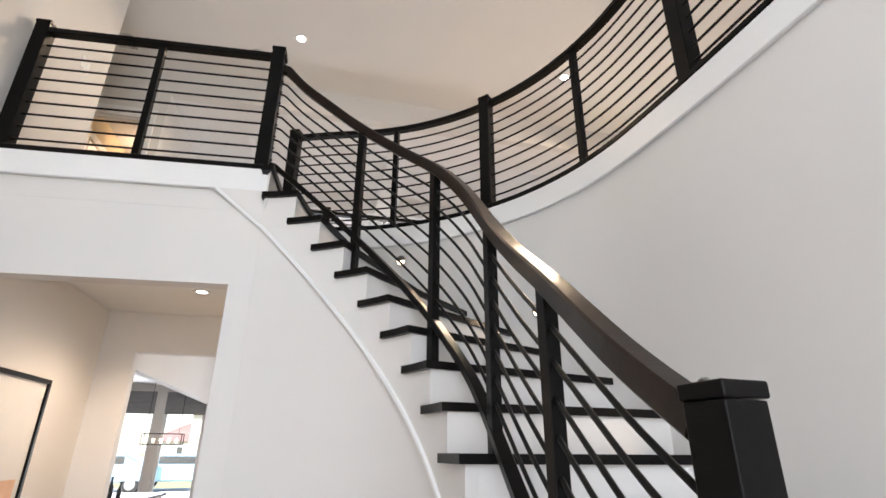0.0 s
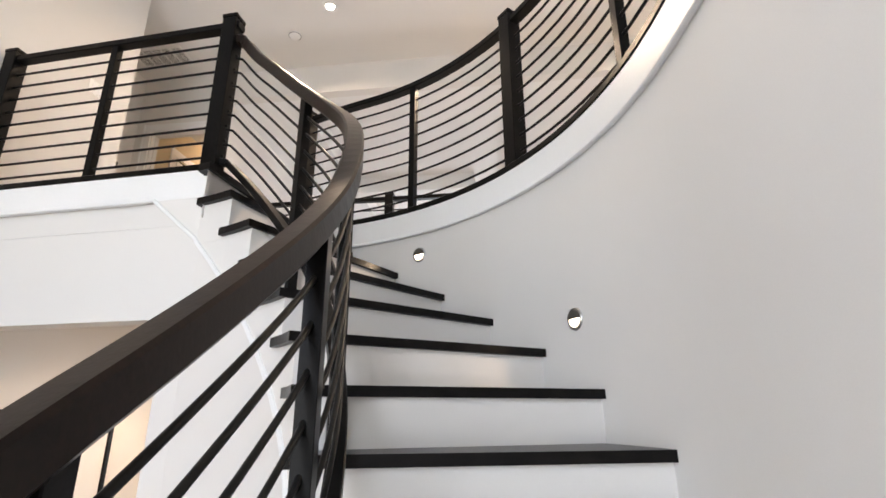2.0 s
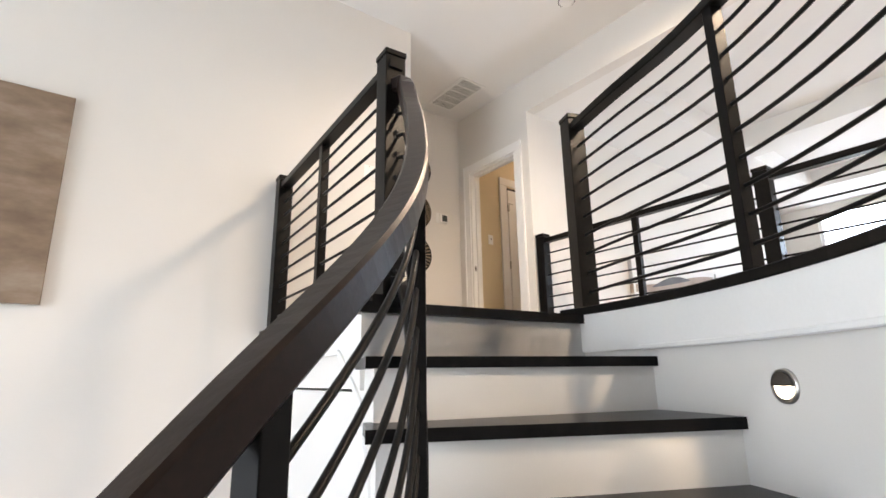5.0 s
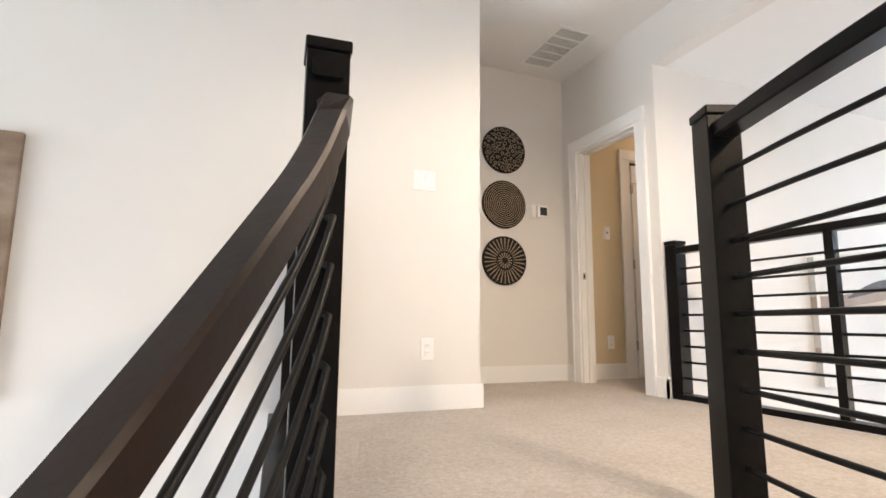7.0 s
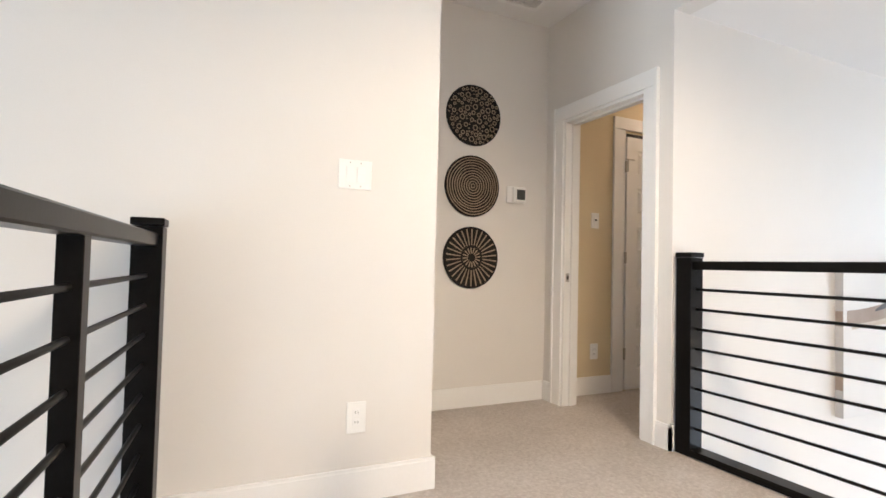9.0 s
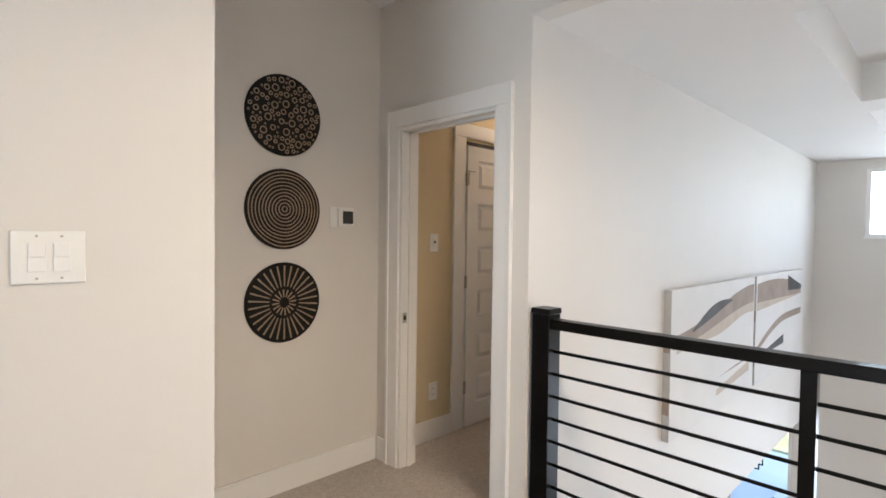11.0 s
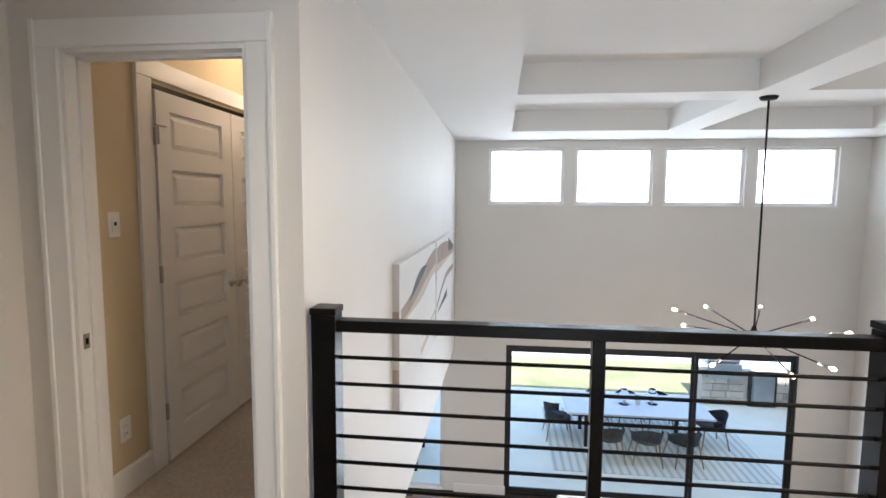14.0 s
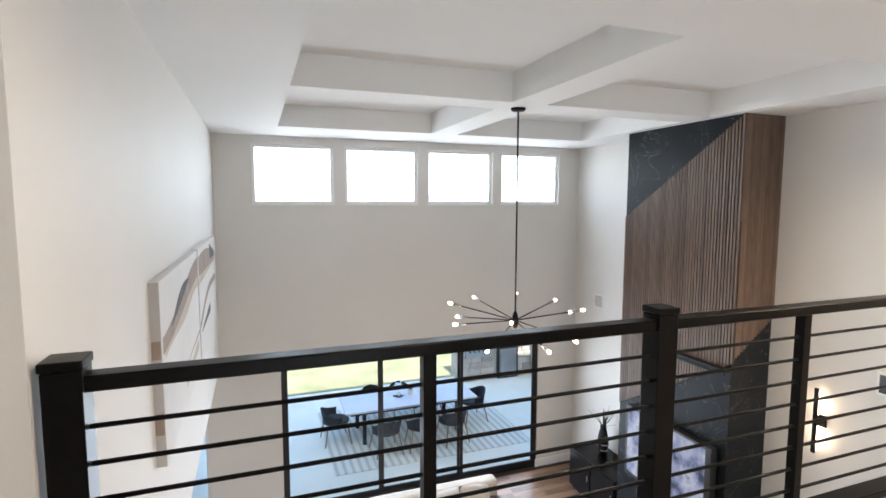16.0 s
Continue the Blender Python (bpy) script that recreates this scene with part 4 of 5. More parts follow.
sd = thing("sliding_door", ((SL + SR) / 2, YN, 0), "black framed sliding glass door onto the patio", "sliding door")
FR = surface("black_door_frame", (0.012, 0.012, 0.013), (0.022, 0.022, 0.024), 0.4, 4, 100, 0.03, 0.0005)
f = box(SL, YN + 0.02, 0, SL + 0.045, YN + 0.13, ST)
box(SR - 0.045, YN + 0.02, 0, SR, YN + 0.13, ST, bm=f)
box(SL + 0.045, YN + 0.02, ST - 0.055, SR - 0.045, YN + 0.13, ST, bm=f)
box(SL + 0.045, YN + 0.02, 0, SR - 0.045, YN + 0.13, 0.03, bm=f)
part("frame", f, FR, sd)
cuts = [SL + 0.045, -0.42, 0.96, SR - 0.045]
for i in range(3):
    a, b = cuts[i], cuts[i + 1]
    ya = YN + 0.04 + 0.028 * (i % 2)
    p_ = box(a, ya, 0.03, a + 0.046, ya + 0.026, ST - 0.055)
    box(b - 0.046, ya, 0.03, b, ya + 0.026, ST - 0.055, bm=p_)
    box(a + 0.046, ya, 0.03, b - 0.046, ya + 0.026, 0.11, bm=p_)
    box(a + 0.046, ya, ST - 0.115, b - 0.046, ya + 0.026, ST - 0.055, bm=p_)
    pn = part("panel", p_, FR, sd)
    g = part("pane", box(a + 0.046, ya + 0.010, 0.11, b - 0.046, ya + 0.016, ST - 0.115), GLASS, pn)
    g.visible_shadow = False
    if i:
        part("pull", box(a + 0.02, ya - 0.02, 0.95, a + 0.04, ya, 1.25, 0.003), FR, pn)

# ---- entry doors behind the walker ----
for n, (za, zb) in enumerate(((0.0, 2.5), (2.9, 5.2))):
    w = thing("window_%d" % (n + 7), (-0.8, -5.5, za), "white framed entry glazing", "window", kind="structure")
    f = bmesh.new()
    for x in (-2.2, -1.29, -0.36, 0.54):
        box(x, -5.54, za, x + 0.06, -5.48, zb, bm=f)
    box(-2.14, -5.538, zb - 0.06, 0.54, -5.482, zb, bm=f)
    box(-2.14, -5.538, za, 0.54, -5.482, za + 0.06, bm=f)
    part("window_frame", f, TRIM, w)
# unseen slab, added to stop sun patches through the entry glazing
solid("porch_roof", box(-4.0, -9.5, 5.4, 3.0, -5.6, 5.55), PAINT, kind="structure")

# ---- fireplace column ----

def marble(nt, b):
    v = coords(nt, (1, 1, 1))
    wv = nt.nodes.new("ShaderNodeTexNoise")
    wv.inputs["Scale"].default_value = 1.6
    wv.inputs["Detail"].default_value = 8
    wv.inputs["Distortion"].default_value = 1.6
    nt.links.new(v, wv.inputs["Vector"])
    nt.links.new(ramp(nt, wv.outputs["Fac"], [(0.0, (0.008, 0.010, 0.013)), (0.496, (0.012, 0.015, 0.019)), (0.5, (0.10, 0.105, 0.11)), (0.504, (0.012, 0.015, 0.019)), (1.0, (0.020, 0.024, 0.030))]), b.inputs["Base Color"])
    b.inputs["Roughness"].default_value = 0.35
    b.inputs["Specular IOR Level"].default_value = 0.12


MARBLE = node_mat("black_marble", marble)
FX, FY0, FY1 = 2.58, 5.40, 7.20
fc = thing("fireplace_column", ((FX + XW) / 2, (FY0 + FY1) / 2, 0), "tall fireplace column of walnut slats and black marble", "fireplace")
part("core", box(FX + 0.03, FY0 + 0.03, 0, XW, FY1, LIV_CEIL), MARBLE, fc, "black marble slab with white veins")
# marble seams as separate slabs on the front face
Z_A, Z_B = 4.575, LIV_CEIL


def up_edge(y):
    """The slats' upper edge on the front face: from the near top corner down to the far side."""
    return Z_B - (Z_B - Z_A) * (y - FY0) / (FY1 - FY0)


def low_edge(y):
    return 3.04 - 0.62 * (y - FY0)


n = 44
for k in range(n):
    a = FY0 + (FY1 - FY0) * k / n
    b = a + (FY1 - FY0) / n
    m_ = (a + b) / 2
    part("slat", box(FX + 0.003, a + 0.004, low_edge(m_), FX + 0.029, b - 0.013, up_edge(m_) - 0.004), WALNUT, fc)
part("slat_back", prism([(FX + 0.022, FY0 + 0.001), (FX + 0.0295, FY0 + 0.001), (FX + 0.0295, FY1 - 0.002), (FX + 0.022, FY1 - 0.002)], 3.04, Z_A), BLACKWOOD, fc)
n = 15
for k in range(n):
    a = FX + 0.003 + (XW - FX - 0.004) * k / n
    b = a + (XW - FX - 0.004) / n
    u = ((a + b) / 2 - FX) / (XW - FX)
    part("side_board", box(a + 0.0005, FY0 + 0.008, 3.04 + 0.46 * u, b - 0.0005, FY0 + 0.029, LIV_CEIL - 0.003), WALNUT, fc)
part("soffit_cap", box(FX + 0.002, FY0 + 0.006, LIV_CEIL - 0.0028, XW, FY1, LIV_CEIL - 0.0005), TRIM, fc)
ms = thing("mantel_shelf", (FX - 0.08, 6.05, 2.9), "black metal shelf bar above the screen", "mantel")
part("bar", box(FX - 0.075, 5.42, 2.925, FX + 0.002, 6.68, 2.965, 0.004), BLACKMETAL, ms)
part("lip", box(FX - 0.080, 5.42, 2.90, FX - 0.066, 6.68, 2.924, 0.002), BLACKMETAL, ms)

PICT = blotch("screen_picture", [(0.35, (0.02, 0.025, 0.05)), (0.47, (0.16, 0.18, 0.28)), (0.6, (0.34, 0.35, 0.42)), (0.75, (0.06, 0.04, 0.03))], 3.5)
sc = PICT.node_tree.nodes["Principled BSDF"]
PICT.node_tree.links.new(sc.inputs["Base Color"].links[0].from_socket, sc.inputs["Emission Color"])
sc.inputs["Emission Strength"].default_value = 0.12
tv = thing("television", (FX - 0.06, 6.2, 0.95), "wide black television showing a pale blue picture", "television")
part("case", box(FX - 0.09, 5.52, 1.05, FX + 0.002, 6.92, 2.02, 0.006), FR, tv)
part("screen", box(FX - 0.0925, 5.60, 1.10, FX - 0.0895, 6.88, 1.99), PICT, tv, "lit screen with a pale blue picture")

# ---- wall sconce ----
so = thing("wall_sconce", (XW, 4.83, 2.55), "black vertical wall sconce with two glowing tubes", "wall lamp")
part("back_plate", box(XW - 0.02, 4.77, 2.49, XW, 4.89, 2.61, 0.004), BLACKMETAL, so)
part("arm", box(XW - 0.085, 4.815, 2.53, XW - 0.02, 4.845, 2.57, 0.003), BLACKMETAL, so)
part("bar", box(XW - 0.105, 4.81, 2.22, XW - 0.085, 4.85, 2.90, 0.003), BLACKMETAL, so)
for za, zb in ((2.25, 2.50), (2.62, 2.87)):
    part("tube", cyl(0.016, 0.016, zb - za, 16, m=Matrix.Translation((XW - 0.066, 4.83, za))), BULB, so, "glowing frosted tube", smooth=True)
lamp("sconce_glow", (XW - 0.045, 4.83, 2.70), 0.7, WARM, 0.02)
lamp("sconce_glow", (XW - 0.045, 4.83, 2.38), 0.7, WARM, 0.02)

# ---- chandelier ----
HX, HY, HZ = 0.27, 6.03, 3.56
ch = thing("chandelier", (HX, HY, LIV_CEIL), "black sputnik chandelier with lit globe bulbs on long arms", "chandelier")
bm = lathe([(0.075, 0), (0.075, -0.012), (0.06, -0.03), (0.012, -0.034), (0.004, -0.034)], 28)
bm.transform(Matrix.Translation((HX, HY, LIV_CEIL)))
part("canopy", bm, BLACKMETAL, ch, smooth=True)
part("rod", cyl(0.009, 0.009, LIV_CEIL - 0.03 - HZ, 12, m=Matrix.Translation((HX, HY, HZ))), BLACKMETAL, ch, smooth=True)
bm = lathe([(0.006, -0.09), (0.022, -0.075), (0.032, -0.04), (0.032, 0.04), (0.022, 0.07), (0.010, 0.10)], 20)
bm.transform(Matrix.Translation((HX, HY, HZ)))
part("hub", bm, BLACKMETAL, ch, smooth=True)
SOCKET = surface("dark_bronze", (0.05, 0.045, 0.04), (0.09, 0.08, 0.07), 0.35, 6, 100, 0.03, 0.0005, metal=0.8)
ARMS = [(156, 14), (105, 11), (128, -4), (-175, 2), (-121, 11), (-140, -13), (-91, -12), (-62, -8), (22, 10), (4, 2), (-25, 10), (61, 13)]
for a, tilt in ARMS:
    ln = 0.60
    m = pose(HX, HY, HZ, 0, 90 - tilt, a)
    arm = part("arm", cyl(0.006, 0.006, ln, 10, m=m), BLACKMETAL, ch, smooth=True)
    part("socket", cyl(0.013, 0.017, 0.085, 14, m=m @ Matrix.Translation((0, 0, ln - 0.02))), NICKEL, arm, smooth=True)
    bb = lathe([(0.010, 0.0), (0.014, 0.010), (0.028, 0.032), (0.031, 0.050), (0.024, 0.070), (0.010, 0.079), (0.001, 0.080)], 16)
    bb.transform(m @ Matrix.Translation((0, 0, ln + 0.062)) @ Matrix.Diagonal((0.62, 0.62, 0.75, 1)))
    part("bulb", bb, BULB, arm, "glowing globe bulb", smooth=True)
lamp("chandelier_glow", (HX, HY, HZ - 0.35), 9, SOFT, 0.3)

# ---- living room furniture ----
UPH = surface("cream_upholstery", (0.55, 0.50, 0.44), (0.68, 0.63, 0.57), 0.9, 5, 180, 0.4, 0.003)
GREYUP = surface("dark_grey_upholstery", (0.06, 0.055, 0.05), (0.10, 0.095, 0.09), 0.9, 5, 180, 0.4, 0.003)
so2 = thing("sofa", (0.0, 7.4, 0), "cream upholstered sofa with loose pillows", "sofa")
part("base", box(-1.25, 7.02, 0.10, 0.95, 7.92, 0.32, 0.03), UPH, so2)
part("backrest", box(-1.25, 7.72, 0.32, 0.95, 7.94, 0.80, 0.05), UPH, so2)
for x in (-1.25, 0.75):
    part("armrest", box(x, 7.02, 0.32, x + 0.20, 7.72, 0.60, 0.05), GREYUP if x > 0 else UPH, so2)
for x in (-1.04, -0.14):
    part("seat_cushion", box(x, 7.0, 0.32, x + 0.88, 7.70, 0.46, 0.05), UPH, so2)
for x in (-1.2, 0.85):
    for y in (7.07, 7.85):
        part("leg", cyl(0.02, 0.025, 0.10, 12, m=Matrix.Translation((x, y, 0))), BLACKWOOD, so2)


def pillow(x, y, z, rz, mat, label):
    top = bmesh.new()
    for sgn in (1, -1):
        own = bmesh.new()
        bmesh.ops.create_grid(own, x_segments=10, y_segments=10, size=0.22)
        for v in own.verts:
            u, w = v.co.x / 0.22, v.co.y / 0.22
            v.co.z = sgn * 0.075 * max(0, (1 - u * u) * (1 - w * w)) ** 0.45
            v.co.x *= 1 - 0.06 * w * w
            v.co.y *= 1 - 0.06 * u * u
        join(top, own)
    bmesh.ops.remove_doubles(top, verts=top.verts, dist=0.0005)
    top.transform(pose(x, y, z, 72, 0, rz))
    solid("pillow", top, mat, label, "pillow", loc=(x, y, z), smooth=True)


pillow(0.10, 7.56, 0.66, 8, CANVAS, "white square pillow leaning on the sofa")
pillow(0.50, 7.55, 0.66, -10, UPH, "cream square pillow leaning on the sofa")

cn = thing("console_cabinet", (2.86, 7.75, 0), "low black console cabinet beside the fireplace", "cabinet")
part("body", box(2.62, 7.24, 0.06, XW - 0.02, 8.40, 0.68, 0.004), BLACKWOOD, cn)
part("top", box(2.60, 7.22, 0.681, XW - 0.018, 8.42, 0.71, 0.004), BLACKWOOD, cn)
for y in (7.27, 7.84):
    dd = part("door", box(2.602, y, 0.09, 2.619, y + 0.54, 0.66, 0.003), BLACKWOOD, cn)
    part("pull", box(2.590, y + 0.05, 0.34, 2.601, y + 0.062, 0.44, 0.001), NICKEL, dd)
part("plinth", box(2.66, 7.28, 0.0, XW - 0.04, 8.36, 0.06), BLACKWOOD, cn)

vs = thing("patterned_vase", (2.98, 8.02, 0.71), "tall black vase with white carved lines", "vase")
bm = lathe([(0.055, 0), (0.07, 0.03), (0.085, 0.14), (0.085, 0.24), (0.06, 0.36), (0.045, 0.42), (0.052, 0.45), (0.044, 0.45), (0.03, 0.40)], 28)
bm.transform(Matrix.Translation((2.98, 8.02, 0.71)))
part("body", bm, DISCBLACK, vs, smooth=True)
for k in range(6):
    hh = 0.06 + k * 0.05
    r = (0.076, 0.082, 0.0862, 0.0862, 0.08, 0.069)[k]
    bm = lathe([(r, hh), (r + 0.002, hh + 0.002), (r + 0.001, hh + 0.006), (r - 0.003, hh + 0.007)], 28)
    bm.transform(Matrix.Translation((2.98, 8.02, 0.71)) @ pose(0, 0, 0, 6 * (-1) ** k, 4, 0))
    part("band", bm, CANVAS, vs, "white carved line", smooth=True)
LEAF = surface("spiky_leaf", (0.02, 0.03, 0.018), (0.05, 0.07, 0.035), 0.5, 10, 100, 0.1, 0.001)
pl = thing("vase_plant", (2.98, 8.02, 1.13), "dark spiky leaves standing in the vase", "plant")
rng = random.Random(9)
for k in range(16):
    a, lean, ln = rng.uniform(0, 360), rng.uniform(5, 42), rng.uniform(0.22, 0.40)
    own = bmesh.new()
    rows = []
    for i in range(6):
        f = i / 5
        w = 0.014 * (1 - f) * (0.5 + f * 1.2) + 0.001
        bend = 0.10 * f * f
        rows.append([own.verts.new((-w, bend, ln * f)), own.verts.new((0, bend - 0.004, ln * f)), own.verts.new((w, bend, ln * f))])
    for r0, r1 in zip(rows, rows[1:]):
        for i in range(2):
            own.faces.new((r0[i], r0[i + 1], r1[i + 1], r1[i]))
    own.transform(pose(2.98, 8.02, 1.10, -lean, 0, a))
    part("leaf", own, LEAF, pl)

# ---- dining side, below the west wall ----
isl = thing("kitchen_island", (-3.4, 5.9, 0), "long island with a dark grey stone worktop", "kitchen island")
STONE = surface("grey_worktop", (0.10, 0.105, 0.11), (0.16, 0.165, 0.17), 0.25, 3, 60, 0.05, 0.0006)
part("body", box(-3.75, 4.65, 0, -3.0, 7.15, 0.88, 0.004), TRIM, isl)
part("worktop", box(-3.80, 4.60, 0.88, -2.95, 7.20, 0.92, 0.005), STONE, isl)
for k in range(4):
    part("panel", box(-2.999, 4.70 + k * 0.61, 0.08, -2.988, 5.26 + k * 0.61, 0.84, 0.003), TRIM, isl)
GLZ = surface("dark_bottle_glass", (0.01, 0.012, 0.014), (0.03, 0.032, 0.036), 0.1, 5, 60, 0)
for x, y, s_ in ((-3.22, 5.35, 1.0), (-3.13, 5.42, 0.8)):
    bo = thing("bottle", (x, y, 0.92), "dark glass bottle on the island worktop", "bottle", group="bottles on the island")
    bm = lathe([(0.036, 0), (0.038, 0.01), (0.038, 0.18), (0.014, 0.235), (0.013, 0.30), (0.016, 0.302), (0.016, 0.312)], 20)
    bm.transform(Matrix.Translation((x, y, 0.92)) @ Matrix.Diagonal((s_, s_, s_, 1)))
    part("body", bm, GLZ, bo, smooth=True)
lc = thing("linear_chandelier", (-3.57, 8.75, 2.85), "rectangular black frame pendant with a row of lit bulbs", "chandelier")
lx, ly = -3.57, 8.75
f = bmesh.new()
for zz in (1.66, 1.86):
    box(lx - 0.37, ly - 0.10, zz, lx + 0.37, ly - 0.085, zz + 0.015, bm=f)
    box(lx - 0.37, ly + 0.085, zz, lx + 0.37, ly + 0.10, zz + 0.015, bm=f)
for xx in (lx - 0.37, lx + 0.355):
    for yy in (ly - 0.10, ly + 0.085):
        box(xx, yy, 1.675, xx + 0.015, yy + 0.015, 1.86, bm=f)
    box(xx, ly - 0.085, 1.86, xx + 0.015, ly + 0.085, 1.875, bm=f)
part("frame", f, BLACKMETAL, lc)
for xx in (lx - 0.3, lx + 0.3):
    part("rod", cyl(0.005, 0.005, 0.975, 8, m=Matrix.Translation((xx, ly - 0.09, 1.875))), BLACKMETAL, lc)
for k in range(5):
    bb = lathe([(0.010, 0.0), (0.014, 0.010), (0.028, 0.032), (0.031, 0.050), (0.024, 0.070), (0.010, 0.079), (0.001, 0.080)], 14)
    bb.transform(Matrix.Translation((lx - 0.28 + 0.14 * k, ly - 0.09, 1.70)))
    part("bulb", bb, BULB, lc, smooth=True)

# ---- patio and garden ----
solid("ground", box(-160, YN + 0.15, -0.06, 160, 400, -0.035), GRASS, "green and straw coloured lawn", "lawn", kind="structure")
solid("ground_front", box(-160, -120, -0.3, 160, YN + 0.15, -0.21), GRASS, kind="structure")
solid("pavement_patio", box(-6.5, YN + 0.15, -0.055, 6.5, 14.15, -0.005), CONCRETE, "smooth grey concrete patio", "patio", kind="structure")
ROAD = surface("pale_path", (0.48, 0.46, 0.42), (0.58, 0.56, 0.52), 0.8, 0.6, 20, 0.1, 0.002)
solid("road", box(-160, 16.9, -0.033, 160, 24.5, -0.02), ROAD, kind="structure")


def stripes(nt, b):
    v = coords(nt, (1, 1, 1))
    w = nt.nodes.new("ShaderNodeTexWave")
    w.bands_direction = "X"
    w.inputs["Scale"].default_value = 2.2
    w.inputs["Distortion"].default_value = 0.6
    w.inputs["Detail"].default_value = 2
    nt.links.new(v, w.inputs["Vector"])
    nt.links.new(ramp(nt, w.outputs["Fac"], [(0.2, (0.50, 0.51, 0.45)), (0.36, (0.64, 0.65, 0.55)), (0.7, (0.70, 0.71, 0.61))]), b.inputs["Base Color"])
    b.inputs["Roughness"].default_value = 0.95
    bump(nt, b, noise_tex(nt, v, 200, 2), 0.4, 0.002)


RUG = node_mat("striped_rug", stripes)
solid("outdoor_rug", box(-1.05, 10.05, -0.0048, 2.85, 12.9, 0.006, 0.002), RUG, "grey striped outdoor rug on the patio", "rug")

TOP = surface("pale_table_top", (0.55, 0.57, 0.60), (0.64, 0.66, 0.68), 0.35, 2, 60, 0.05, 0.001)
TX0, TX1, TY0, TY1 = -0.72, 2.0, 10.85, 12.0
tb = thing("outdoor_table", (0.64, 11.4, 0.006), "long pale topped outdoor dining table", "table")
part("tabletop", box(TX0, TY0, 0.71, TX1, TY1, 0.75, 0.005), TOP, tb)
part("apron", box(TX0 + 0.1, TY0 + 0.1, 0.64, TX1 - 0.1, TY1 - 0.1, 0.709), FR, tb)
for x in (TX0 + 0.35, TX1 - 0.42):
    for y in (TY0 + 0.15, TY1 - 0.22):
        part("leg", box(x, y, 0.006, x + 0.07, y + 0.07, 0.64, 0.004), FR, tb)

ROPE = surface("dark_woven_rope", (0.03, 0.032, 0.035), (0.08, 0.082, 0.085), 0.8, 20, 120, 0.5, 0.003)
TEAK = surface("teak_leg", (0.26, 0.17, 0.10), (0.36, 0.25, 0.16), 0.6, 8, 60, 0.1, 0.001)
chair = thing("outdoor_chair", (0, 0, 0.006), "dark woven outdoor dining chair with splayed teak legs", "chair", group="chairs round the outdoor table")


def shell(height, arc):
    bm = bmesh.new()
    rows = []
    for j in range(5):
        f = j / 4
        row = []
        for i in range(15):
            a = radians(-arc + 2 * arc * i / 14)
            r = 0.25 + 0.05 * f
            dip = 1 - 0.45 * abs(math.sin(a)) ** 2
            row.append(bm.verts.new((r * math.sin(a), -r * math.cos(a), 0.42 + height * f * dip)))
        rows.append(row)
    for r0, r1 in zip(rows, rows[1:]):
        for i in range(14):
            bm.faces.new((r0[i], r0[i + 1], r1[i + 1], r1[i]))
    bmesh.ops.solidify(bm, geom=bm.faces[:], thickness=0.018)
    return bm


part("backrest", shell(0.29, 105), ROPE, chair, smooth=True)
bm = lathe([(0.24, 0.40), (0.265, 0.415), (0.26, 0.45), (0.22, 0.465), (0.002, 0.46)], 24)
part("seat", bm, ROPE, chair)
for sx in (-1, 1):
    for sy in (-1, 1):
        part("leg", cyl(0.012, 0.018, 0.43, 10, m=pose(sx * 0.26, sy * 0.26, 0.006, sy * 10, -sx * 10, 0)), TEAK, chair)
spots = [(0.0, 10.62, 4), (0.68, 10.60, -5), (1.35, 10.62, 8), (-0.84, 11.40, -86), (2.12, 11.40, 93), (0.05, 12.08, 176), (0.70, 12.10, 183), (1.35, 12.07, 174)]
for k, (x, y, rz) in enumerate(spots):
    if k == 0:
        chair.matrix_basis = pose(x, y, 0.006, 0, 0, rz)
    else:
        copy_thing(chair, pose(x, y, 0.006, 0, 0, rz))
for x, y, h in ((0.46, 11.42, 0.30), (1.02, 11.5, 0.30)):
    jr = thing("glass_lantern", (x, y, 0.75), "clear glass lantern jar on the outdoor table", "lantern", group="lanterns on the table")
    bm = lathe([(0.10, 0), (0.12, 0.02), (0.12, h * 0.62), (0.07, h * 0.82), (0.07, h), (0.062, h), (0.062, h * 0.82)], 20)
    bm.transform(Matrix.Translation((x, y, 0.75)))
    part("jar", bm, GLASS, jr, smooth=True)
    part("candle", cyl(0.03, 0.03, 0.09, 14, m=Matrix.Translation((x, y, 0.753))), CANVAS, jr)
pt = thing("potted_plant", (0.72, 11.42, 0.75), "small green plant in a pale pot on the table", "plant")
part("pot", (lambda b: (b.transform(Matrix.Translation((0.72, 11.42, 0.75))), b)[1])(lathe([(0.05, 0), (0.07, 0.11), (0.06, 0.11), (0.05, 0.08)], 18)), CANVAS, pt)
rng = random.Random(3)
for k in range(14):
    own = bmesh.new()
    q = [own.verts.new(c) for c in ((0, 0, 0), (0.022, 0, 0.05), (0, 0.008, 0.12), (-0.022, 0, 0.05))]
    own.faces.new(q)
    own.transform(pose(0.72, 11.42, 0.84, -rng.uniform(0, 60), 0, rng.uniform(0, 360)))
    part("leaf", own, LEAF, pt)

st = thing("outdoor_console", (-4.1, 10.2, 0), "outdoor console table with a pale top and square black legs", "table")
part("tabletop", box(-4.75, 9.68, 0.55, -3.44, 10.72, 0.59, 0.005), TOP, st)
part("apron", box(-4.70, 9.73, 0.48, -3.50, 10.67, 0.549), FR, st)
for x in (-4.73, -3.57):
    for y in (9.70, 10.58):
        part("leg", box(x, y, -0.004, x + 0.11, y + 0.11, 0.479, 0.004), FR, st)

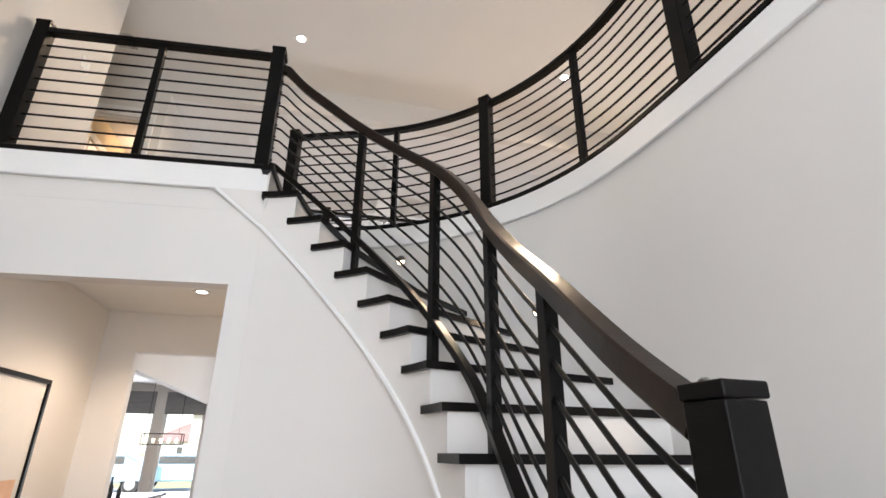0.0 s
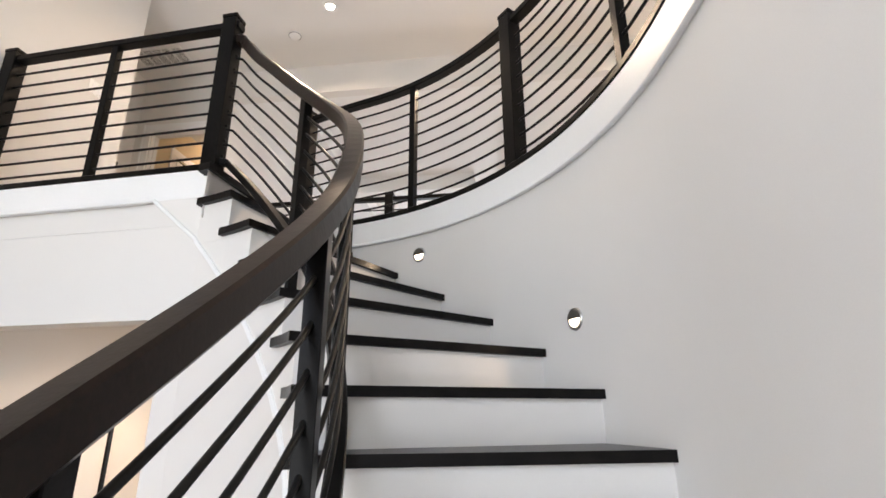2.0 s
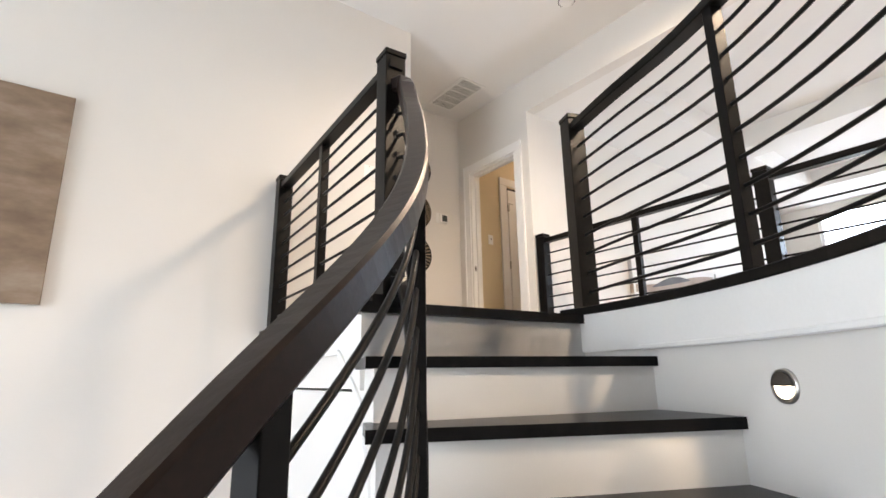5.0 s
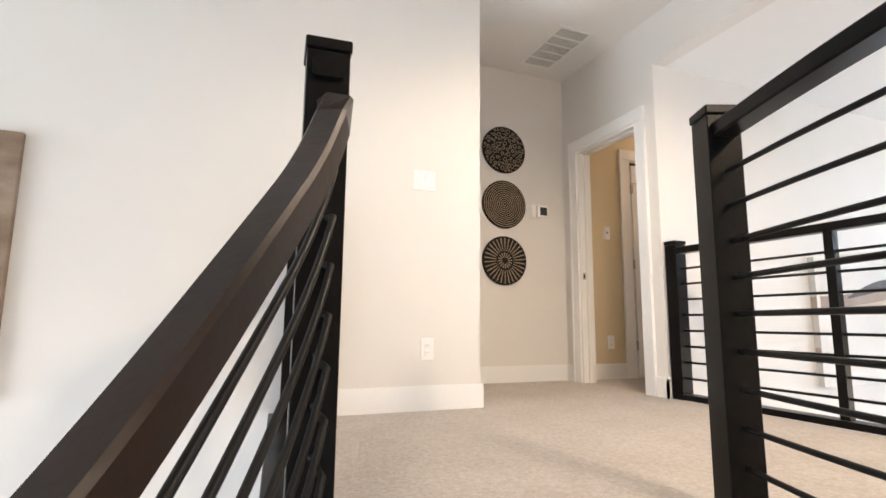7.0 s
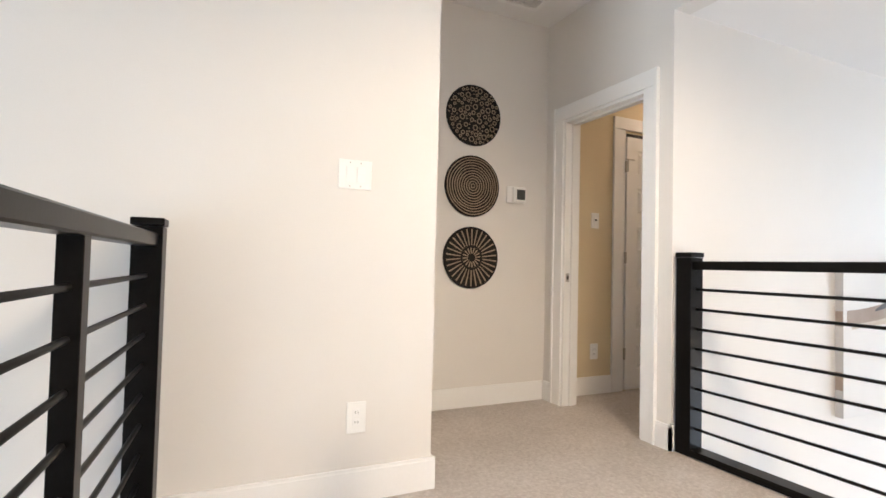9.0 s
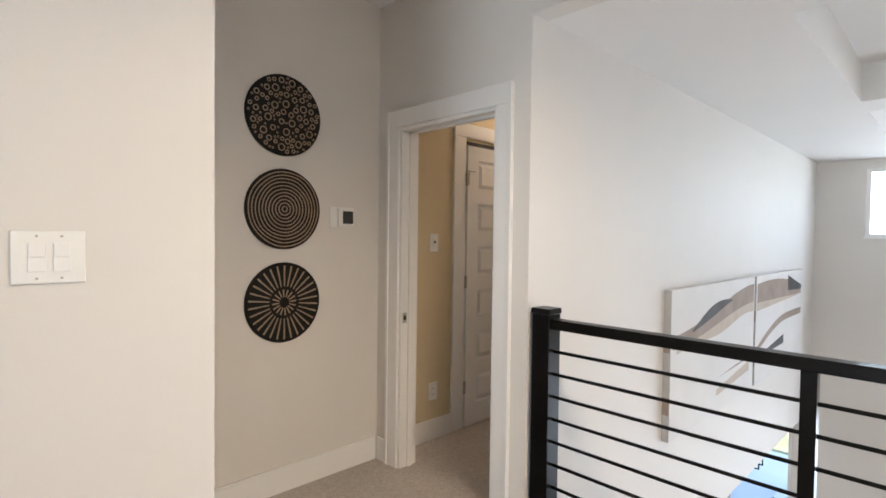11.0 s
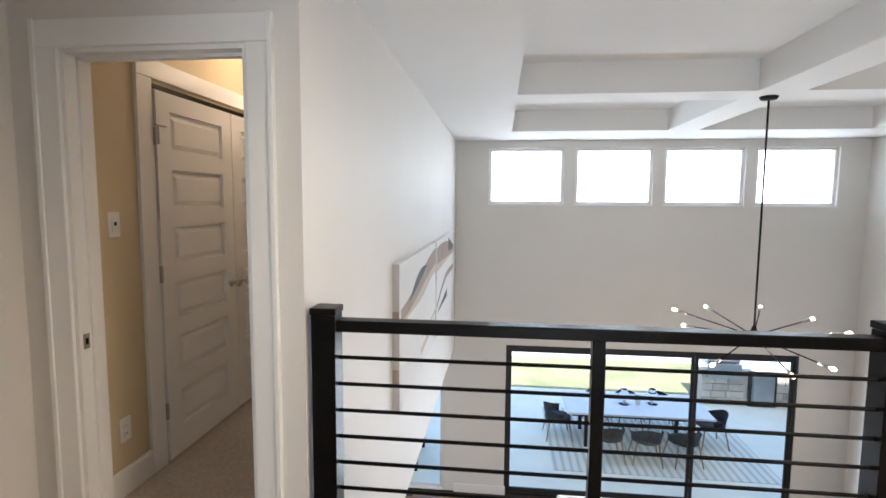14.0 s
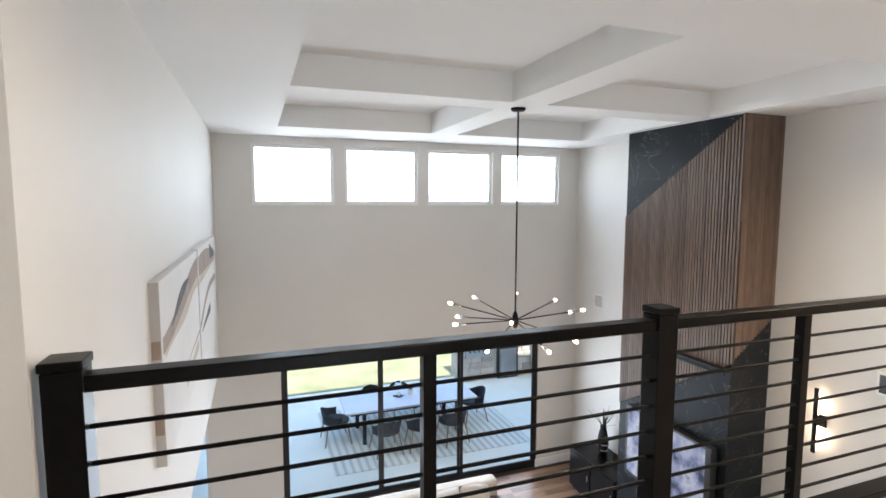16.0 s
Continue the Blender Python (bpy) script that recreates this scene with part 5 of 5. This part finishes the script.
LIME = surface("limestone_block", (0.36, 0.33, 0.28), (0.52, 0.48, 0.42), 0.85, 5, 60, 0.5, 0.006, vary=0.4)
STEEL = surface("stainless_steel", (0.40, 0.41, 0.42), (0.50, 0.51, 0.52), 0.3, 4, 80, 0.03, 0.0004, metal=1.0)
ok = thing("outdoor_kitchen", (4.0, 14.0, 0), "outdoor kitchen of limestone blocks with a pale counter", "outdoor kitchen")
part("core", box(2.75, 13.62, -0.03, 5.55, 14.30, 0.85), LIME, ok)
part("core", box(4.85, 10.9, -0.03, 5.55, 13.62, 0.85), LIME, ok)
part("counter", box(2.70, 13.56, 0.85, 5.60, 14.34, 0.91, 0.006), TOP, ok)
part("counter", box(4.80, 10.85, 0.851, 5.60, 13.56, 0.911, 0.006), TOP, ok)
rng = random.Random(6)
for row in range(5):
    z = 0.0 + row * 0.17
    x = 2.75
    while x < 4.8:
        w = min(rng.uniform(0.2, 0.42), 4.85 - x)
        if not (3.80 < x + w / 2 < 4.42):
            part("stone", box(x + 0.006, 13.595 - rng.uniform(0, 0.012), z + 0.006, x + w - 0.006, 13.64, z + 0.164, 0.006), LIME, ok)
        x += w
    y = 10.9
    while y < 13.5:
        w = min(rng.uniform(0.2, 0.42), 13.56 - y)
        part("stone", box(4.825 - rng.uniform(0, 0.012), y + 0.006, z + 0.006, 4.87, y + w - 0.006, z + 0.164, 0.006), LIME, ok)
        y += w
gr = thing("gas_grill", (3.25, 13.9, 0.91), "stainless steel built in gas grill with a closed hood", "grill")
part("body", box(2.86, 13.53, 0.66, 3.62, 14.15, 1.0, 0.006), STEEL, gr)
bm = sweep([(2.88, 13.88, 1.12), (3.60, 13.88, 1.12)], 0.54, 0.26, 0.06)
part("hood", bm, STEEL, gr)
part("hood_bar", cyl(0.012, 0.012, 0.6, 10, m=pose(2.94, 13.57, 1.08, 0, 90, 0)), STEEL, gr)
for k in range(5):
    part("knob", cyl(0.024, 0.02, 0.03, 14, m=pose(2.98 + 0.13 * k, 13.53, 0.82, 90, 0, 0)), FR, gr)
fr = thing("outdoor_fridge", (4.1, 13.6, 0), "small stainless outdoor fridge under the counter", "fridge")
part("surround", box(3.80, 13.55, 0.0, 4.42, 13.62, 0.845, 0.003), FR, fr)
dd = part("door", box(3.86, 13.525, 0.05, 4.36, 13.549, 0.80, 0.004), STEEL, fr)
part("pull", box(3.88, 13.49, 0.15, 3.90, 13.524, 0.70, 0.003), STEEL, dd)

ROOFM = surface("far_shingles", (0.16, 0.10, 0.09), (0.26, 0.17, 0.15), 0.9, 0.6, 10, 0.2, 0.01)
ROOFG = surface("far_grey_shingles", (0.14, 0.14, 0.15), (0.24, 0.24, 0.25), 0.9, 0.6, 10, 0.2, 0.01)
STUCCO = surface("far_stucco", (0.48, 0.45, 0.40), (0.60, 0.57, 0.52), 0.9, 0.6, 10, 0.1, 0.01)


def house(x, y, w, d, h, rh, roof, label):
    t = thing("house", (x, y, 0), label, "house", group="far houses behind the lawn")
    part("wall", box(x - w / 2, y, -0.05, x + w / 2, y + d, h), STUCCO, t)
    bm = bmesh.new()
    e = 0.5
    b = [bm.verts.new(c) for c in ((x - w / 2 - e, y - e, h), (x + w / 2 + e, y - e, h), (x + w / 2 + e, y + d + e, h), (x - w / 2 - e, y + d + e, h))]
    r0, r1 = bm.verts.new((x - w * 0.18, y + d / 2, h + rh)), bm.verts.new((x + w * 0.18, y + d / 2, h + rh))
    for f in ((b[0], b[1], r1, r0), (b[1], b[2], r1), (b[2], b[3], r0, r1), (b[3], b[0], r0), (b[3], b[2], b[1], b[0])):
        bm.faces.new(f)
    part("roof", bm, roof, t)
    for k in range(int(w // 4)):
        wx = x - w / 2 + 2 + k * 4
        for zz in ((0.9,) if h < 4 else (0.9, 3.8)):
            wd = part("window", box(wx - 0.6, y - 0.08, zz, wx + 0.6, y - 0.002, zz + 1.4), TRIM, t)
            part("pane", box(wx - 0.52, y - 0.09, zz + 0.08, wx + 0.52, y - 0.081, zz + 1.32), SCREEN, wd)


house(-6.5, 60, 15, 12, 5.3, 2.6, ROOFM, "pale stucco house with a reddish hipped roof")
house(9, 106, 9, 12, 3.2, 3.2, ROOFG, "low pale house with a grey hipped roof")
house(37, 100, 15, 14, 3.4, 4.2, ROOFG, "low pale house with a grey hipped roof")
house(64, 100, 22, 14, 3.4, 4.4, ROOFG, "low house with a dark hipped roof")
house(22, 130, 14, 12, 3.0, 3.2, ROOFG, "low house with a grey hipped roof")
house(-22, 110, 20, 14, 3.2, 4.0, ROOFM, "low pale house with a brown hipped roof")

CARB = surface("blue_car_paint", (0.26, 0.42, 0.52), (0.32, 0.50, 0.60), 0.25, 2, 60, 0)
RUBBER = surface("tyre_rubber", (0.02, 0.02, 0.02), (0.035, 0.035, 0.035), 0.85, 8, 90, 0.2, 0.002)


def car(x, y):
    c = thing("parked_car", (x, y, -0.02), "blue parked car beyond the dining windows", "car", group="cars parked beyond the lawn")
    own = bmesh.new()
    prof = [(-2.2, 0.35), (-2.25, 0.7), (-1.9, 0.92), (-1.1, 1.0), (-0.6, 1.42), (0.9, 1.45), (1.6, 1.02), (2.2, 0.95), (2.25, 0.4)]
    a = [own.verts.new((x + px, y - 0.85, pz)) for px, pz in prof]
    b = [own.verts.new((x + px, y + 0.85, pz)) for px, pz in prof]
    own.faces.new(a)
    own.faces.new(b)
    for i in range(len(prof)):
        k = (i + 1) % len(prof)
        own.faces.new((a[i], a[k], b[k], b[i]))
    bmesh.ops.bevel(own, geom=own.edges[:], offset=0.05, segments=2, affect="EDGES")
    part("body", own, CARB, c, smooth=False)
    part("side_window", box(x - 0.75, y - 0.862, 1.05, x + 1.05, y - 0.852, 1.34, 0.003), SCREEN, c)
    for wx in (-1.4, 1.4):
        for wy in (-0.82, 0.62):
            wh = part("wheel", cyl(0.33, 0.33, 0.2, 24, m=pose(x + wx, y + wy + 0.2, 0.31, 90, 0, 0)), RUBBER, c)
            part("rim", cyl(0.2, 0.2, 0.02, 20, m=pose(x + wx, y + wy - 0.002, 0.31, 90, 0, 0)), STEEL, wh)


car(-9.0, 22.0)
car(-6.2, 23.0)

# ---- living room planks ----
fl = bpy.data.objects["floor_ground"]
shared = {}
for length in (1.2, 1.6, 1.9):
    me = mesh_of("plank", box(-length / 2 + 0.001, -0.063, -0.012, length / 2 - 0.001, 0.063, 0.0, 0.0015), PLANK)
    shared[length] = me
rng = random.Random(12)
count = 0
rest = bmesh.new()
y = 3.1
while y < YN - 0.06:
    x = -3.0 - rng.uniform(0, 1.2)
    while x < XW:
        length = rng.choice((1.2, 1.6, 1.9))
        cx = x + length / 2
        if x > XL - 1.5 and cx + length / 2 < XW + 0.12:
            ob = new("plank", shared[length])
            ob.parent = fl
            ob.location = (cx, y, 0)
            OFF[ob] = Vector((0, 0, 0))
            count += 1
        elif cx + length / 2 >= XW + 0.12:
            box(x + 0.001, y - 0.063, -0.012, XW - 0.001, y + 0.063, 0.0, bm=rest)
        x += length
    y += 0.128
if rest.verts:
    tagged(part("plank_ends", rest, PLANK, fl), kind="stuff")
solid("floor_entry", box(XS, -5.45, -0.0118, 1.2, YD, -0.0008), PLANK, kind="structure")
solid("floor_dining", box(-8.05, YD + 0.12, -0.0118, -4.3, YN, -0.0008), PLANK, kind="structure")
